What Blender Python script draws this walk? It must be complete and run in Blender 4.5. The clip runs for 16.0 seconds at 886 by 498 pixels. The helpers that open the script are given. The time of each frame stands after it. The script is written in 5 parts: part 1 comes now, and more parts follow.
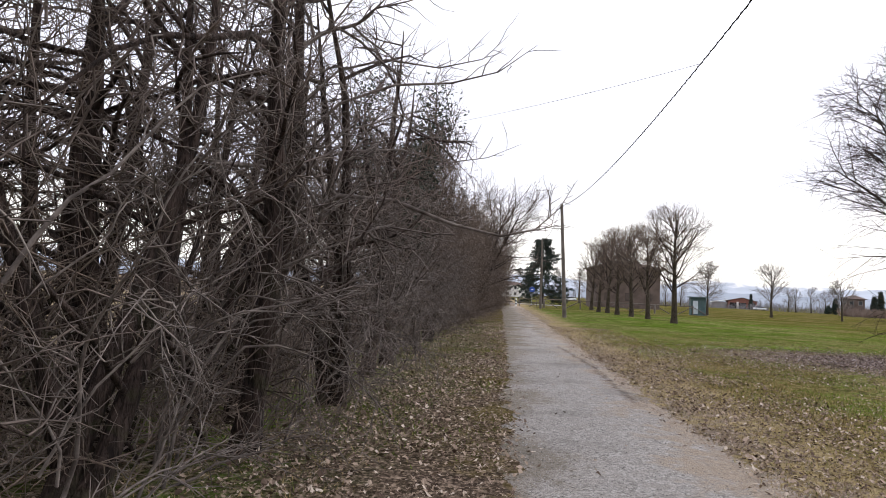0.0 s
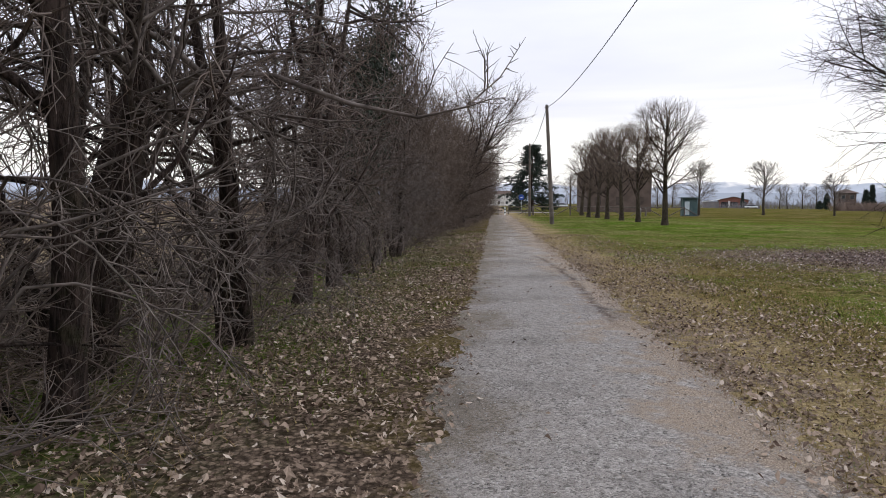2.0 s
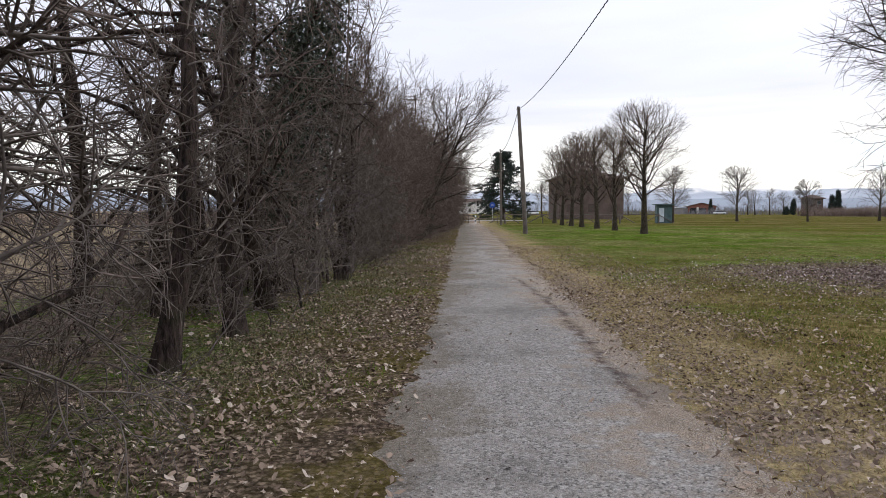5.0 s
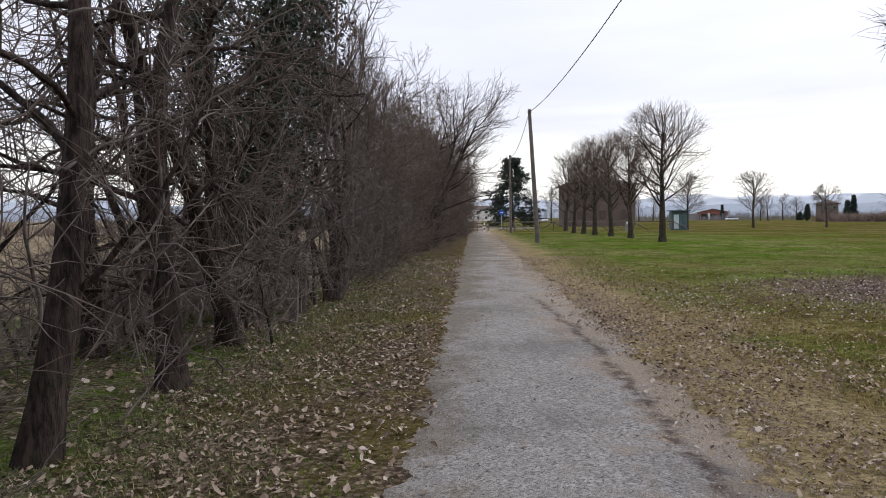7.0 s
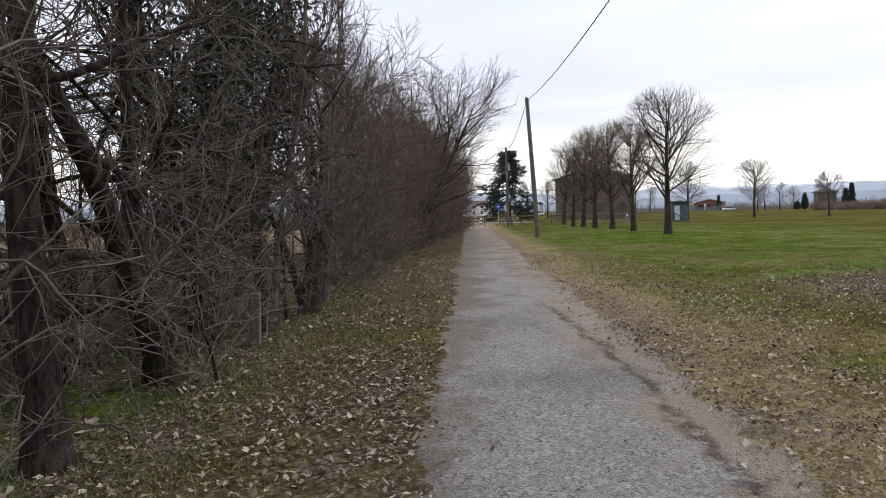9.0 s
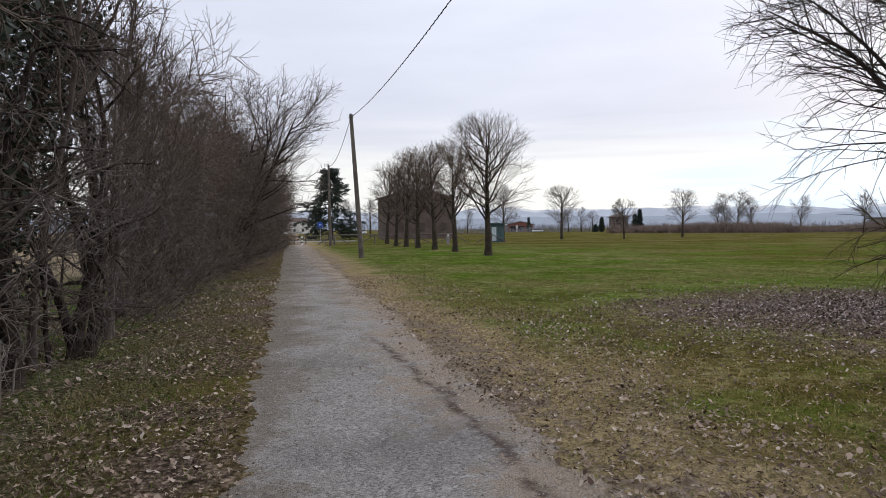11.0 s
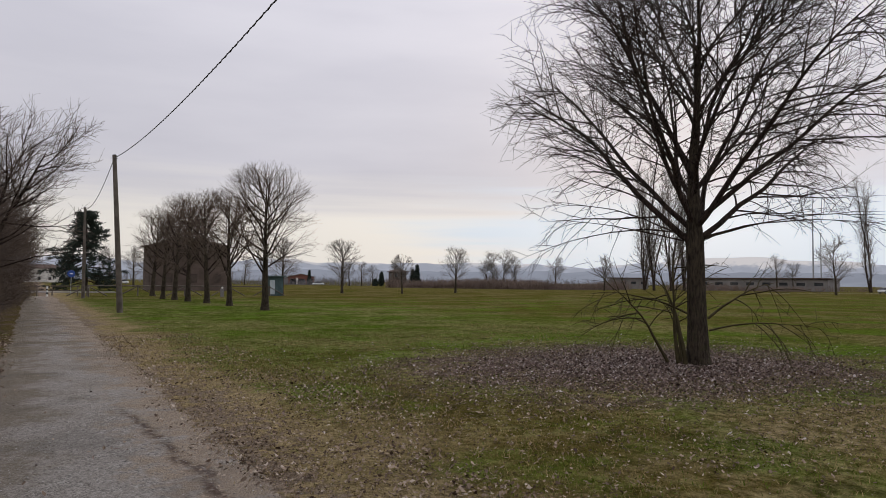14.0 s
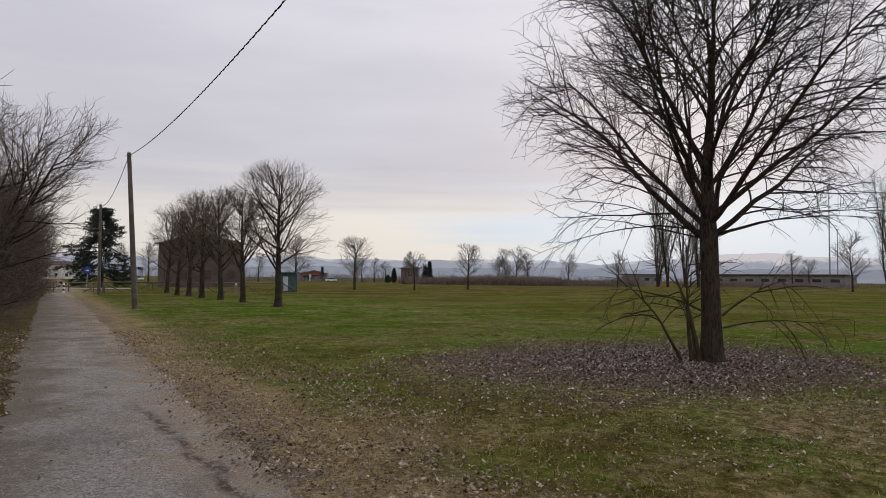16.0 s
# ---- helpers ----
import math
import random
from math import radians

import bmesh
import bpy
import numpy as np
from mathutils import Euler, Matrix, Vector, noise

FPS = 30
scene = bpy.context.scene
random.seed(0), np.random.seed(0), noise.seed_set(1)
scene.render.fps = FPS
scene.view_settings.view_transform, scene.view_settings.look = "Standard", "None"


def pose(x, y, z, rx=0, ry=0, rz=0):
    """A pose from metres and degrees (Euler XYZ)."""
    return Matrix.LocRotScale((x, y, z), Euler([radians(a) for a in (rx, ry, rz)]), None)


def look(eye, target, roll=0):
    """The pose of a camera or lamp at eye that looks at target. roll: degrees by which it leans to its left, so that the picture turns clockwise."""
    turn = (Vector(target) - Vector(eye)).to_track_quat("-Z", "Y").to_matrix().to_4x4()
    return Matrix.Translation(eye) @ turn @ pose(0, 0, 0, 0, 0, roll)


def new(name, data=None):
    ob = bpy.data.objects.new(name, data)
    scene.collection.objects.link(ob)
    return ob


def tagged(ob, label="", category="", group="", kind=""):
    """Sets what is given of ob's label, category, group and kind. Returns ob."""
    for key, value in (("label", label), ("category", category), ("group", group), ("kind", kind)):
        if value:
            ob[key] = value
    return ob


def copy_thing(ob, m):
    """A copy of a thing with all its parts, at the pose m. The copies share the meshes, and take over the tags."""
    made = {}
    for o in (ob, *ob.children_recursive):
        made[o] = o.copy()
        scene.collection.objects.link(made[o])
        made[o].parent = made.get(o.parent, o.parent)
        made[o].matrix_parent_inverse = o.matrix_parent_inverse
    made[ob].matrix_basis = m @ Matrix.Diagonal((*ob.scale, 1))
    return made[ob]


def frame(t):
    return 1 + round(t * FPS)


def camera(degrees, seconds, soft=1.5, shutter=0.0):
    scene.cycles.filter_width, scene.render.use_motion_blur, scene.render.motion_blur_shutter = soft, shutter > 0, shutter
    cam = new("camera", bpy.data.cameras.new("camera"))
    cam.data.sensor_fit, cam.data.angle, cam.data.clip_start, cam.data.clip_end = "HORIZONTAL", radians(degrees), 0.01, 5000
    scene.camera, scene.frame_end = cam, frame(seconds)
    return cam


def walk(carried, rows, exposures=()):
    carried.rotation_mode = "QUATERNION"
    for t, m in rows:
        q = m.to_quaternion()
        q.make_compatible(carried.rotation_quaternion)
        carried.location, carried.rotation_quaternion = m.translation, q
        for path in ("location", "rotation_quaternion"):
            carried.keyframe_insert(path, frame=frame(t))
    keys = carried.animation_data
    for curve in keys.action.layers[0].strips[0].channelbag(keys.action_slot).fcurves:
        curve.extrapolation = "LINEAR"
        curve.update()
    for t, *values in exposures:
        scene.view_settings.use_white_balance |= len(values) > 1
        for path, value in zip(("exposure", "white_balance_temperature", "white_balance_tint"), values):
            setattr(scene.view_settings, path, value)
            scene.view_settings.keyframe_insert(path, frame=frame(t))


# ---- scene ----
# camera and walk
cam = camera(67.1, 16.0, soft=0.8)
PATH = [
    (0, (-0.868, 0.745, 1.485), (-1.047, 2.733, 1.608), 2.9),
    (0.5, (-0.685, 1.138, 1.456), (-0.786, 3.135, 1.492), 0.3),
    (1, (-0.547, 1.593, 1.425), (-0.539, 3.592, 1.345), 1.3),
    (1.5, (-0.402, 2.013, 1.426), (-0.553, 4.005, 1.339), 1.8),
    (2, (-0.335, 2.54, 1.435), (-0.485, 4.529, 1.296), 0.4),
    (2.5, (-0.278, 3.081, 1.422), (-0.367, 5.075, 1.295), -0.1),
    (3, (-0.263, 3.536, 1.448), (-0.429, 5.527, 1.345), -0.6),
    (3.5, (-0.289, 4.145, 1.436), (-0.333, 6.14, 1.309), -0.5),
    (3.7, (-0.283, 4.388, 1.45), (-0.343, 6.384, 1.342), -0.2),
    (5.8, (-0.239, 6.467, 1.518), (-0.303, 8.462, 1.382), 0.0),
    (6, (-0.245, 6.663, 1.538), (-0.294, 8.656, 1.381), -0.0),
    (6.5, (-0.235, 7.161, 1.538), (-0.407, 9.15, 1.417), 0.9),
    (7, (-0.262, 7.698, 1.523), (-0.353, 9.694, 1.431), -0.4),
    (7.5, (-0.291, 8.184, 1.526), (-0.393, 10.177, 1.394), 0.3),
    (8, (-0.31, 8.698, 1.52), (-0.472, 10.685, 1.365), 0.3),
    (8.2, (-0.342, 8.896, 1.525), (-0.49, 10.885, 1.38), -0.0),
    (10.3, (-0.327, 10.509, 1.497), (-0.278, 12.506, 1.405), -0.3),
    (10.5, (-0.309, 10.624, 1.509), (-0.203, 12.617, 1.391), 0.7),
    (11, (-0.31, 10.764, 1.591), (0.138, 12.713, 1.531), -0.5),
    (11.5, (-0.308, 10.788, 1.646), (0.468, 12.631, 1.612), -0.3),
    (12, (-0.269, 10.799, 1.679), (0.669, 12.565, 1.699), 1.3),
    (12.5, (-0.239, 10.798, 1.704), (0.772, 12.524, 1.742), 0.8),
    (13, (-0.23, 10.793, 1.722), (0.78, 12.518, 1.775), 0.6),
    (13.5, (-0.224, 10.798, 1.719), (0.797, 12.516, 1.796), 0.7),
    (14, (-0.221, 10.778, 1.719), (0.824, 12.481, 1.818), 0.6),
    (14.5, (-0.225, 10.782, 1.721), (0.82, 12.484, 1.816), 0.5),
    (15, (-0.221, 10.787, 1.719), (0.81, 12.498, 1.813), 0.5),
    (15.5, (-0.211, 10.783, 1.724), (0.807, 12.501, 1.815), 0.4),
    (16, (-0.201, 10.784, 1.727), (0.812, 12.506, 1.815), 0.6),
]
EXPOSURES = [(0.0, 0.6, 6500, 10), (0.5, 0.1, 6500, 10), (1.0, 0.12, 6500, 10), (2.0, 0.29, 6420, 9.5), (6.0, 0.29, 6350, 9), (10.5, 0.26, 6300, 8), (11.0, 0.05, 6300, 8), (11.5, -0.08, 6300, 8), (12.5, -0.32, 6700, 10.5), (16.0, -0.38, 6750, 11)]
walk(cam, [(t, look(eye, target, roll)) for t, eye, target, roll in PATH], EXPOSURES)


# ---- node helpers ----
class Nodes:
    """Short hand for building a node tree."""

    def __init__(self, tree):
        self.tree = tree
        tree.nodes.clear()

    def add(self, kind, ins=(), **props):
        n = self.tree.nodes.new(kind)
        for key, value in props.items():
            if key == "op":
                n.operation = value
            elif key == "blend":
                n.blend_type = value
            elif key == "sky":
                n.sky_type = value
            elif key == "feature":
                n.feature = value
        for key, value in dict(ins).items():
            if isinstance(value, bpy.types.NodeSocket):
                self.tree.links.new(value, n.inputs[key])
            else:
                n.inputs[key].default_value = value
        return n

    def math(self, op, a, b=0.0, c=0.0):
        return self.add("ShaderNodeMath", {0: a, 1: b, 2: c}, op=op).outputs[0]

    def noise(self, vec, scale, detail=4.0, rough=0.55):
        n = self.add("ShaderNodeTexNoise", {"Scale": scale, "Detail": detail, "Roughness": rough})
        if vec is not None:
            self.tree.links.new(vec, n.inputs["Vector"])
        return n.outputs[0]

    def mix(self, fac, a, b):
        n = self.tree.nodes.new("ShaderNodeMix")
        n.data_type = "RGBA"
        for k, v in ((0, fac), (6, a), (7, b)):
            if isinstance(v, bpy.types.NodeSocket):
                self.tree.links.new(v, n.inputs[k])
            else:
                n.inputs[k].default_value = v if k == 0 else (*v, 1)
        return n.outputs[2]

    def step(self, v, lo, hi):
        """0 below lo, 1 above hi, smooth between."""
        n = self.tree.nodes.new("ShaderNodeMapRange")
        n.interpolation_type = "SMOOTHSTEP"
        self.tree.links.new(v, n.inputs[0])
        n.inputs[1].default_value, n.inputs[2].default_value = lo, hi
        return n.outputs[0]


def material(name):
    m = bpy.data.materials.new(name)
    m.use_nodes = True
    return m, Nodes(m.node_tree)


def finish(n, color, rough=0.9, bump=None, strength=0.4, dist=0.01, metallic=0.0, spec=0.3):
    b = n.add("ShaderNodeBsdfPrincipled", {"Metallic": metallic, "Specular IOR Level": spec})
    for key, v in (("Base Color", color), ("Roughness", rough)):
        if isinstance(v, bpy.types.NodeSocket):
            n.tree.links.new(v, b.inputs[key])
        else:
            b.inputs[key].default_value = (*v, 1) if key == "Base Color" else v
    if bump is not None:
        bp = n.add("ShaderNodeBump", {"Strength": strength, "Distance": dist, "Height": bump})
        n.tree.links.new(bp.outputs[0], b.inputs["Normal"])
    o = n.tree.nodes.new("ShaderNodeOutputMaterial")
    n.tree.links.new(b.outputs[0], o.inputs[0])


def simple(name, dark, light, scale=4.0, rough=0.85, fine=60.0, dist=0.004, spec=0.3, random_amount=0.0):
    """A mottled surface between two colours, with stains and fine grain."""
    m, n = material(name)
    co = n.add("ShaderNodeTexCoord").outputs["Object"]
    a = n.noise(co, scale, 5)
    g = n.noise(co, fine, 3)
    f = n.math("ADD", n.math("MULTIPLY", n.step(a, 0.3, 0.7), 0.65), n.math("MULTIPLY", g, 0.35))
    if random_amount:
        r = n.add("ShaderNodeObjectInfo").outputs["Random"]
        f = n.math("ADD", f, n.math("MULTIPLY", n.math("SUBTRACT", r, 0.5), random_amount))
    finish(n, n.mix(f, dark, light), rough, g, 0.5, dist, spec=spec)
    return m


# ---- world, sun ----
world = bpy.data.worlds.new("overcast")
scene.world = world
world.use_nodes = True
w = Nodes(world.node_tree)
sky = w.add("ShaderNodeTexSky", sky="NISHITA")
sky.sun_disc, sky.sun_elevation, sky.sun_rotation, sky.dust_density = False, radians(14), radians(50), 3.0
gen = w.add("ShaderNodeTexCoord").outputs["Generated"]
sep = w.add("ShaderNodeSeparateXYZ", {0: gen})
flat = w.add("ShaderNodeMapping", {0: gen, "Scale": (1.0, 1.0, 5.0)}).outputs[0]
clouds = w.noise(flat, 2.2, 5, 0.5)
streaks = w.noise(w.add("ShaderNodeMapping", {0: gen, "Scale": (1.0, 1.0, 22.0)}).outputs[0], 1.7, 4, 0.5)
height = sep.outputs[2]
# a lighter, warmer strip of cloud low over the hills, thinner towards the zenith
low = w.math("SUBTRACT", 1.0, w.step(w.math("ADD", height, w.math("MULTIPLY", w.math("SUBTRACT", streaks, 0.5), 0.10)), 0.07, 0.17))
grey = w.mix(w.step(clouds, 0.3, 0.72), (0.625, 0.635, 0.735), (0.715, 0.722, 0.82))
glow = w.mix(w.step(w.math("ADD", w.math("MULTIPLY", streaks, 0.35), w.math("MULTIPLY", sep.outputs[0], -0.55)), -0.20, -0.06), (0.76, 0.89, 1.05), (1.02, 0.995, 0.955))
cover = w.mix(low, grey, glow)
dim = w.add("ShaderNodeVectorMath", {0: sky.outputs[0], 1: (0.1, 0.1, 0.1)}, op="MULTIPLY").outputs[0]
sky_all = w.mix(0.97, (0, 0, 0), cover)
w.tree.links.new(dim, sky_all.node.inputs[6])
lift = w.math("MULTIPLY", w.math("ADD", w.math("ADD", 1.0, w.math("MULTIPLY", w.math("MAXIMUM", sep.outputs[0], 0.0), 0.2)), w.math("MULTIPLY", w.math("MAXIMUM", height, 0.0), 1.15)), 0.88)
bg = w.add("ShaderNodeBackground", {"Color": sky_all, "Strength": lift})
w.tree.links.new(bg.outputs[0], w.tree.nodes.new("ShaderNodeOutputWorld").inputs[0])

lamp = bpy.data.lights.new("sun", "SUN")
lamp.energy, lamp.angle, lamp.color = 1.0, radians(25), (1.0, 0.985, 0.96)
sun = new("sun", lamp)
sun.matrix_world = look((60, 50, 40), (0, 0, 0))

# ---- materials ----
def bark(name, dark, light):
    """Furrowed bark with long vertical cracks and a little moss."""
    m, n = material(name)
    co = n.add("ShaderNodeTexCoord").outputs["Object"]
    long = n.add("ShaderNodeMapping", {0: co, "Scale": (1.0, 1.0, 0.22)}).outputs[0]
    furrow = n.step(n.noise(long, 26.0, 5, 0.65), 0.36, 0.62)
    blot = n.step(n.noise(co, 3.0, 4), 0.35, 0.65)
    fine = n.noise(co, 90.0, 3, 0.7)
    c = n.mix(n.math("ADD", n.math("MULTIPLY", furrow, 0.7), n.math("MULTIPLY", blot, 0.3)), dark, light)
    z = n.add("ShaderNodeSeparateXYZ", {0: co}).outputs[2]
    moss = n.math("MULTIPLY", n.step(n.noise(co, 5.0, 4), 0.52, 0.66), n.math("SUBTRACT", 1.0, n.step(z, 0.5, 2.5)))
    c = n.mix(n.math("MULTIPLY", moss, 0.35), c, (0.05, 0.055, 0.022))
    finish(n, c, 0.95, n.math("ADD", furrow, n.math("MULTIPLY", fine, 0.4)), 0.9, 0.02, spec=0.15)
    return m


BARK = bark("bark_dark", (0.013, 0.0095, 0.008), (0.075, 0.053, 0.043))
TWIG = simple("twig_bark", (0.058, 0.044, 0.037), (0.175, 0.135, 0.11), 3.0, 0.9, 30.0, 0.003)
TWIG_GREY = simple("twig_bark_grey", (0.038, 0.030, 0.026), (0.215, 0.18, 0.155), 9.0, 0.9, 60.0, 0.006, spec=0.1)
TWIG_BROWN = simple("twig_bark_brown", (0.060, 0.044, 0.034), (0.175, 0.130, 0.098), 2.0, 0.9, 30.0, 0.003)
BARK_PALE = bark("bark_maple", (0.024, 0.019, 0.014), (0.085, 0.067, 0.047))
TWIG_MOSS = simple("twig_mossy", (0.035, 0.029, 0.016), (0.10, 0.084, 0.046), 3.0, 0.95, 30.0, 0.003, spec=0.05)
# twigs of distant trees, with the paling of haze put into the colour
TWIG_HAZED = simple("twig_hazed", (0.10, 0.088, 0.078), (0.21, 0.185, 0.165), 0.5, 0.95, 8.0, 0.003)
NEEDLE = simple("needles", (0.010, 0.018, 0.014), (0.035, 0.05, 0.035), 1.5, 0.8, 20.0, 0.003)
IVY = simple("ivy_leaves", (0.012, 0.018, 0.010), (0.04, 0.05, 0.028), 3.0, 0.6, 20.0, 0.003)
POLE_WOOD = simple("pole_wood", (0.07, 0.058, 0.048), (0.17, 0.145, 0.12), 3.0, 0.9, 50.0, 0.006)
CABLE = simple("cable_black", (0.015, 0.015, 0.017), (0.04, 0.04, 0.043), 5.0, 0.6)
METAL = simple("galvanised", (0.22, 0.23, 0.24), (0.36, 0.37, 0.38), 6.0, 0.5)
RENDER_WALL = simple("ochre_plaster", (0.075, 0.055, 0.045), (0.14, 0.105, 0.085), 0.8, 0.95, 12.0, 0.01)
WHITE_WALL = simple("white_plaster", (0.52, 0.50, 0.46), (0.74, 0.72, 0.67), 0.6, 0.9, 10.0, 0.01)
GREY_WALL = simple("concrete_wall", (0.15, 0.14, 0.135), (0.27, 0.25, 0.235), 0.5, 0.9, 10.0, 0.01)
ROOF_TILE = simple("roof_tiles", (0.065, 0.043, 0.035), (0.13, 0.088, 0.07), 1.0, 0.9, 14.0, 0.02)
SHADE_GLASS = simple("window_glass", (0.015, 0.017, 0.02), (0.05, 0.055, 0.06), 0.5, 0.15, spec=0.5)
TEAL = simple("painted_teal", (0.04, 0.075, 0.075), (0.085, 0.13, 0.13), 2.0, 0.6)
PALE_PANEL = simple("pale_panel", (0.40, 0.46, 0.48), (0.56, 0.62, 0.64), 2.0, 0.5)
SIGN_BLUE = simple("sign_blue", (0.02, 0.06, 0.26), (0.035, 0.09, 0.34), 3.0, 0.4)
SIGN_WHITE = simple("white_paint", (0.66, 0.66, 0.65), (0.82, 0.82, 0.80), 3.0, 0.5)
CAR_WHITE = simple("car_paint_white", (0.62, 0.63, 0.65), (0.78, 0.79, 0.80), 1.0, 0.25, spec=0.5)
RUBBER = simple("rubber", (0.012, 0.012, 0.012), (0.03, 0.03, 0.03), 6.0, 0.8)
# distant woods, greyed by air haze that is mixed into the colour
HAZED_WOOD = simple("hazed_wood", (0.13, 0.125, 0.13), (0.21, 0.20, 0.205), 0.02, 0.95, 1.0, 0.02)
BRUSH = simple("dry_brush", (0.12, 0.088, 0.07), (0.27, 0.20, 0.16), 0.7, 0.95, 5.0, 0.02)


def leaf_material(name, dark, light, third):
    m, n = material(name)
    r = n.add("ShaderNodeNewGeometry").outputs["Random Per Island"]
    co = n.add("ShaderNodeTexCoord").outputs["Object"]
    g = n.noise(co, 70.0, 3)
    c = n.mix(n.step(r, 0.0, 0.8), dark, light)
    c = n.mix(n.step(r, 0.82, 0.9), c, third)
    c = n.mix(n.math("MULTIPLY", g, 0.35), c, dark)
    finish(n, c, 0.9, g, 0.4, 0.003, spec=0.06)
    return m


TWIG_DRY = simple("twig_bark_dry", (0.11, 0.083, 0.07), (0.27, 0.215, 0.18), 3.0, 0.9, 30.0, 0.003)
LEAF = leaf_material("fallen_leaf", (0.085, 0.057, 0.042), (0.39, 0.30, 0.222), (0.54, 0.455, 0.365))
LEAF_PURPLE = leaf_material("fallen_leaf_grey", (0.065, 0.045, 0.038), (0.32, 0.245, 0.21), (0.56, 0.50, 0.46))
BLADE_GREEN = leaf_material("grass_green", (0.048, 0.078, 0.006), (0.125, 0.175, 0.020), (0.30, 0.24, 0.11))
BLADE_OLIVE = leaf_material("grass_olive", (0.06, 0.067, 0.024), (0.185, 0.185, 0.085), (0.33, 0.28, 0.17))
BLADE_DRY = leaf_material("grass_dry", (0.16, 0.115, 0.045), (0.38, 0.285, 0.135), (0.15, 0.17, 0.045))


def ground_material():
    m, n = material("ground_soil_grass")
    pos = n.add("ShaderNodeNewGeometry").outputs["Position"]
    s = n.add("ShaderNodeSeparateXYZ", {0: pos})
    big = n.step(n.noise(pos, 0.16, 4), 0.36, 0.64)
    mid = n.step(n.noise(pos, 0.75, 5, 0.6), 0.34, 0.66)
    small = n.step(n.noise(pos, 4.5, 5, 0.65), 0.34, 0.66)
    tuft = n.step(n.noise(pos, 17.0, 4, 0.65), 0.39, 0.61)
    fine = n.step(n.noise(pos, 60.0, 4, 0.7), 0.39, 0.61)
    wob = n.math("ADD", n.math("MULTIPLY", n.math("SUBTRACT", mid, 0.5), 1.1), n.math("MULTIPLY", n.math("SUBTRACT", small, 0.5), 0.9))
    slow = n.math("MULTIPLY", n.math("SUBTRACT", n.noise(pos, 0.11, 3), 0.5), 1.6)
    x = n.math("ADD", n.math("ADD", s.outputs[0], wob), slow)
    y = n.math("ADD", s.outputs[1], n.math("MULTIPLY", wob, 5.0))
    grain = n.math("ADD", n.math("MULTIPLY", n.math("ADD", tuft, small), 0.34), n.math("MULTIPLY", fine, 0.32))
    straw = n.mix(grain, (0.085, 0.063, 0.028), (0.47, 0.37, 0.205))
    olive = n.mix(grain, (0.036, 0.029, 0.006), (0.200, 0.155, 0.042))
    green = n.mix(grain, (0.027, 0.057, 0.004), (0.130, 0.225, 0.022))
    dull = n.mix(grain, (0.032, 0.029, 0.006), (0.142, 0.118, 0.030))
    warp = n.add("ShaderNodeVectorMath", {0: pos, 1: n.add("ShaderNodeVectorMath", {0: n.add("ShaderNodeTexNoise", {"Vector": pos, "Scale": 30.0}).outputs["Color"], 1: (0.05, 0.05, 0.0)}, op="MULTIPLY").outputs[0]}, op="ADD").outputs[0]
    cell = n.add("ShaderNodeTexVoronoi", {"Vector": warp, "Scale": 24.0})
    pick = n.add("ShaderNodeSeparateXYZ", {0: cell.outputs["Color"]}).outputs[0]
    rim = n.step(cell.outputs["Distance"], 0.25, 0.75)
    litter = n.mix(n.math("MULTIPLY", n.math("ADD", n.math("MULTIPLY", pick, 0.75), n.math("MULTIPLY", grain, 0.25)), n.math("SUBTRACT", 1.0, n.math("MULTIPLY", rim, 0.8))), (0.03, 0.021, 0.016), (0.36, 0.27, 0.20))
    dirt = n.mix(grain, (0.12, 0.09, 0.066), (0.46, 0.37, 0.285))
    field = n.mix(small, (0.17, 0.13, 0.08), (0.31, 0.25, 0.165))
    # lawn: olive and straw close to the path, green further off, dry blotches
    far = n.step(n.math("ADD", y, n.math("MULTIPLY", x, 0.6)), 19.0, 33.0)
    g1 = n.mix(n.math("MULTIPLY", far, n.math("ADD", 0.6, n.math("MULTIPLY", small, 0.4))), olive, green)
    g1 = n.mix(n.math("MULTIPLY", n.math("MULTIPLY", small, mid), 0.5), g1, straw)
    dry_far = n.math("MULTIPLY", n.step(s.outputs[1], 58.0, 84.0), n.math("ADD", 0.6, n.math("MULTIPLY", big, 0.55)))
    g1 = n.mix(n.math("MULTIPLY", dry_far, 0.85), g1, dull)
    g1 = n.mix(n.math("MULTIPLY", n.math("SUBTRACT", 1.0, mid), 0.45), g1, (0.030, 0.030, 0.008))
    right = n.math("MULTIPLY", n.step(s.outputs[0], 15.0, 26.0), n.math("ADD", 0.4, n.math("MULTIPLY", mid, 0.6)))
    g1 = n.mix(right, g1, dull)
    worn = n.step(n.noise(pos, 0.15, 6, 0.62), 0.44, 0.60)
    g1 = n.mix(n.math("MULTIPLY", worn, n.math("SUBTRACT", 0.85, n.math("MULTIPLY", far, 0.45))), g1, n.mix(n.math("ADD", 0.2, n.math("MULTIPLY", small, 0.8)), dull, straw))
    lush = n.math("MULTIPLY", n.step(n.noise(pos, 0.27, 5, 0.6), 0.50, 0.62), n.math("SUBTRACT", 1.0, dry_far))
    g1 = n.mix(n.math("MULTIPLY", lush, 0.6), g1, green)
    clump = n.step(n.noise(pos, 0.9, 6, 0.72), 0.54, 0.64)
    g1 = n.mix(n.math("MULTIPLY", clump, 0.7), g1, n.mix(grain, (0.020, 0.024, 0.006), (0.075, 0.08, 0.02)))
    c = n.mix(n.step(x, 2.4, 3.6), n.mix(n.math("MULTIPLY", mid, 0.25), straw, olive), g1)
    c = n.mix(n.math("SUBTRACT", 1.0, n.step(x, 1.3, 2.1)), c, n.mix(small, dirt, litter))
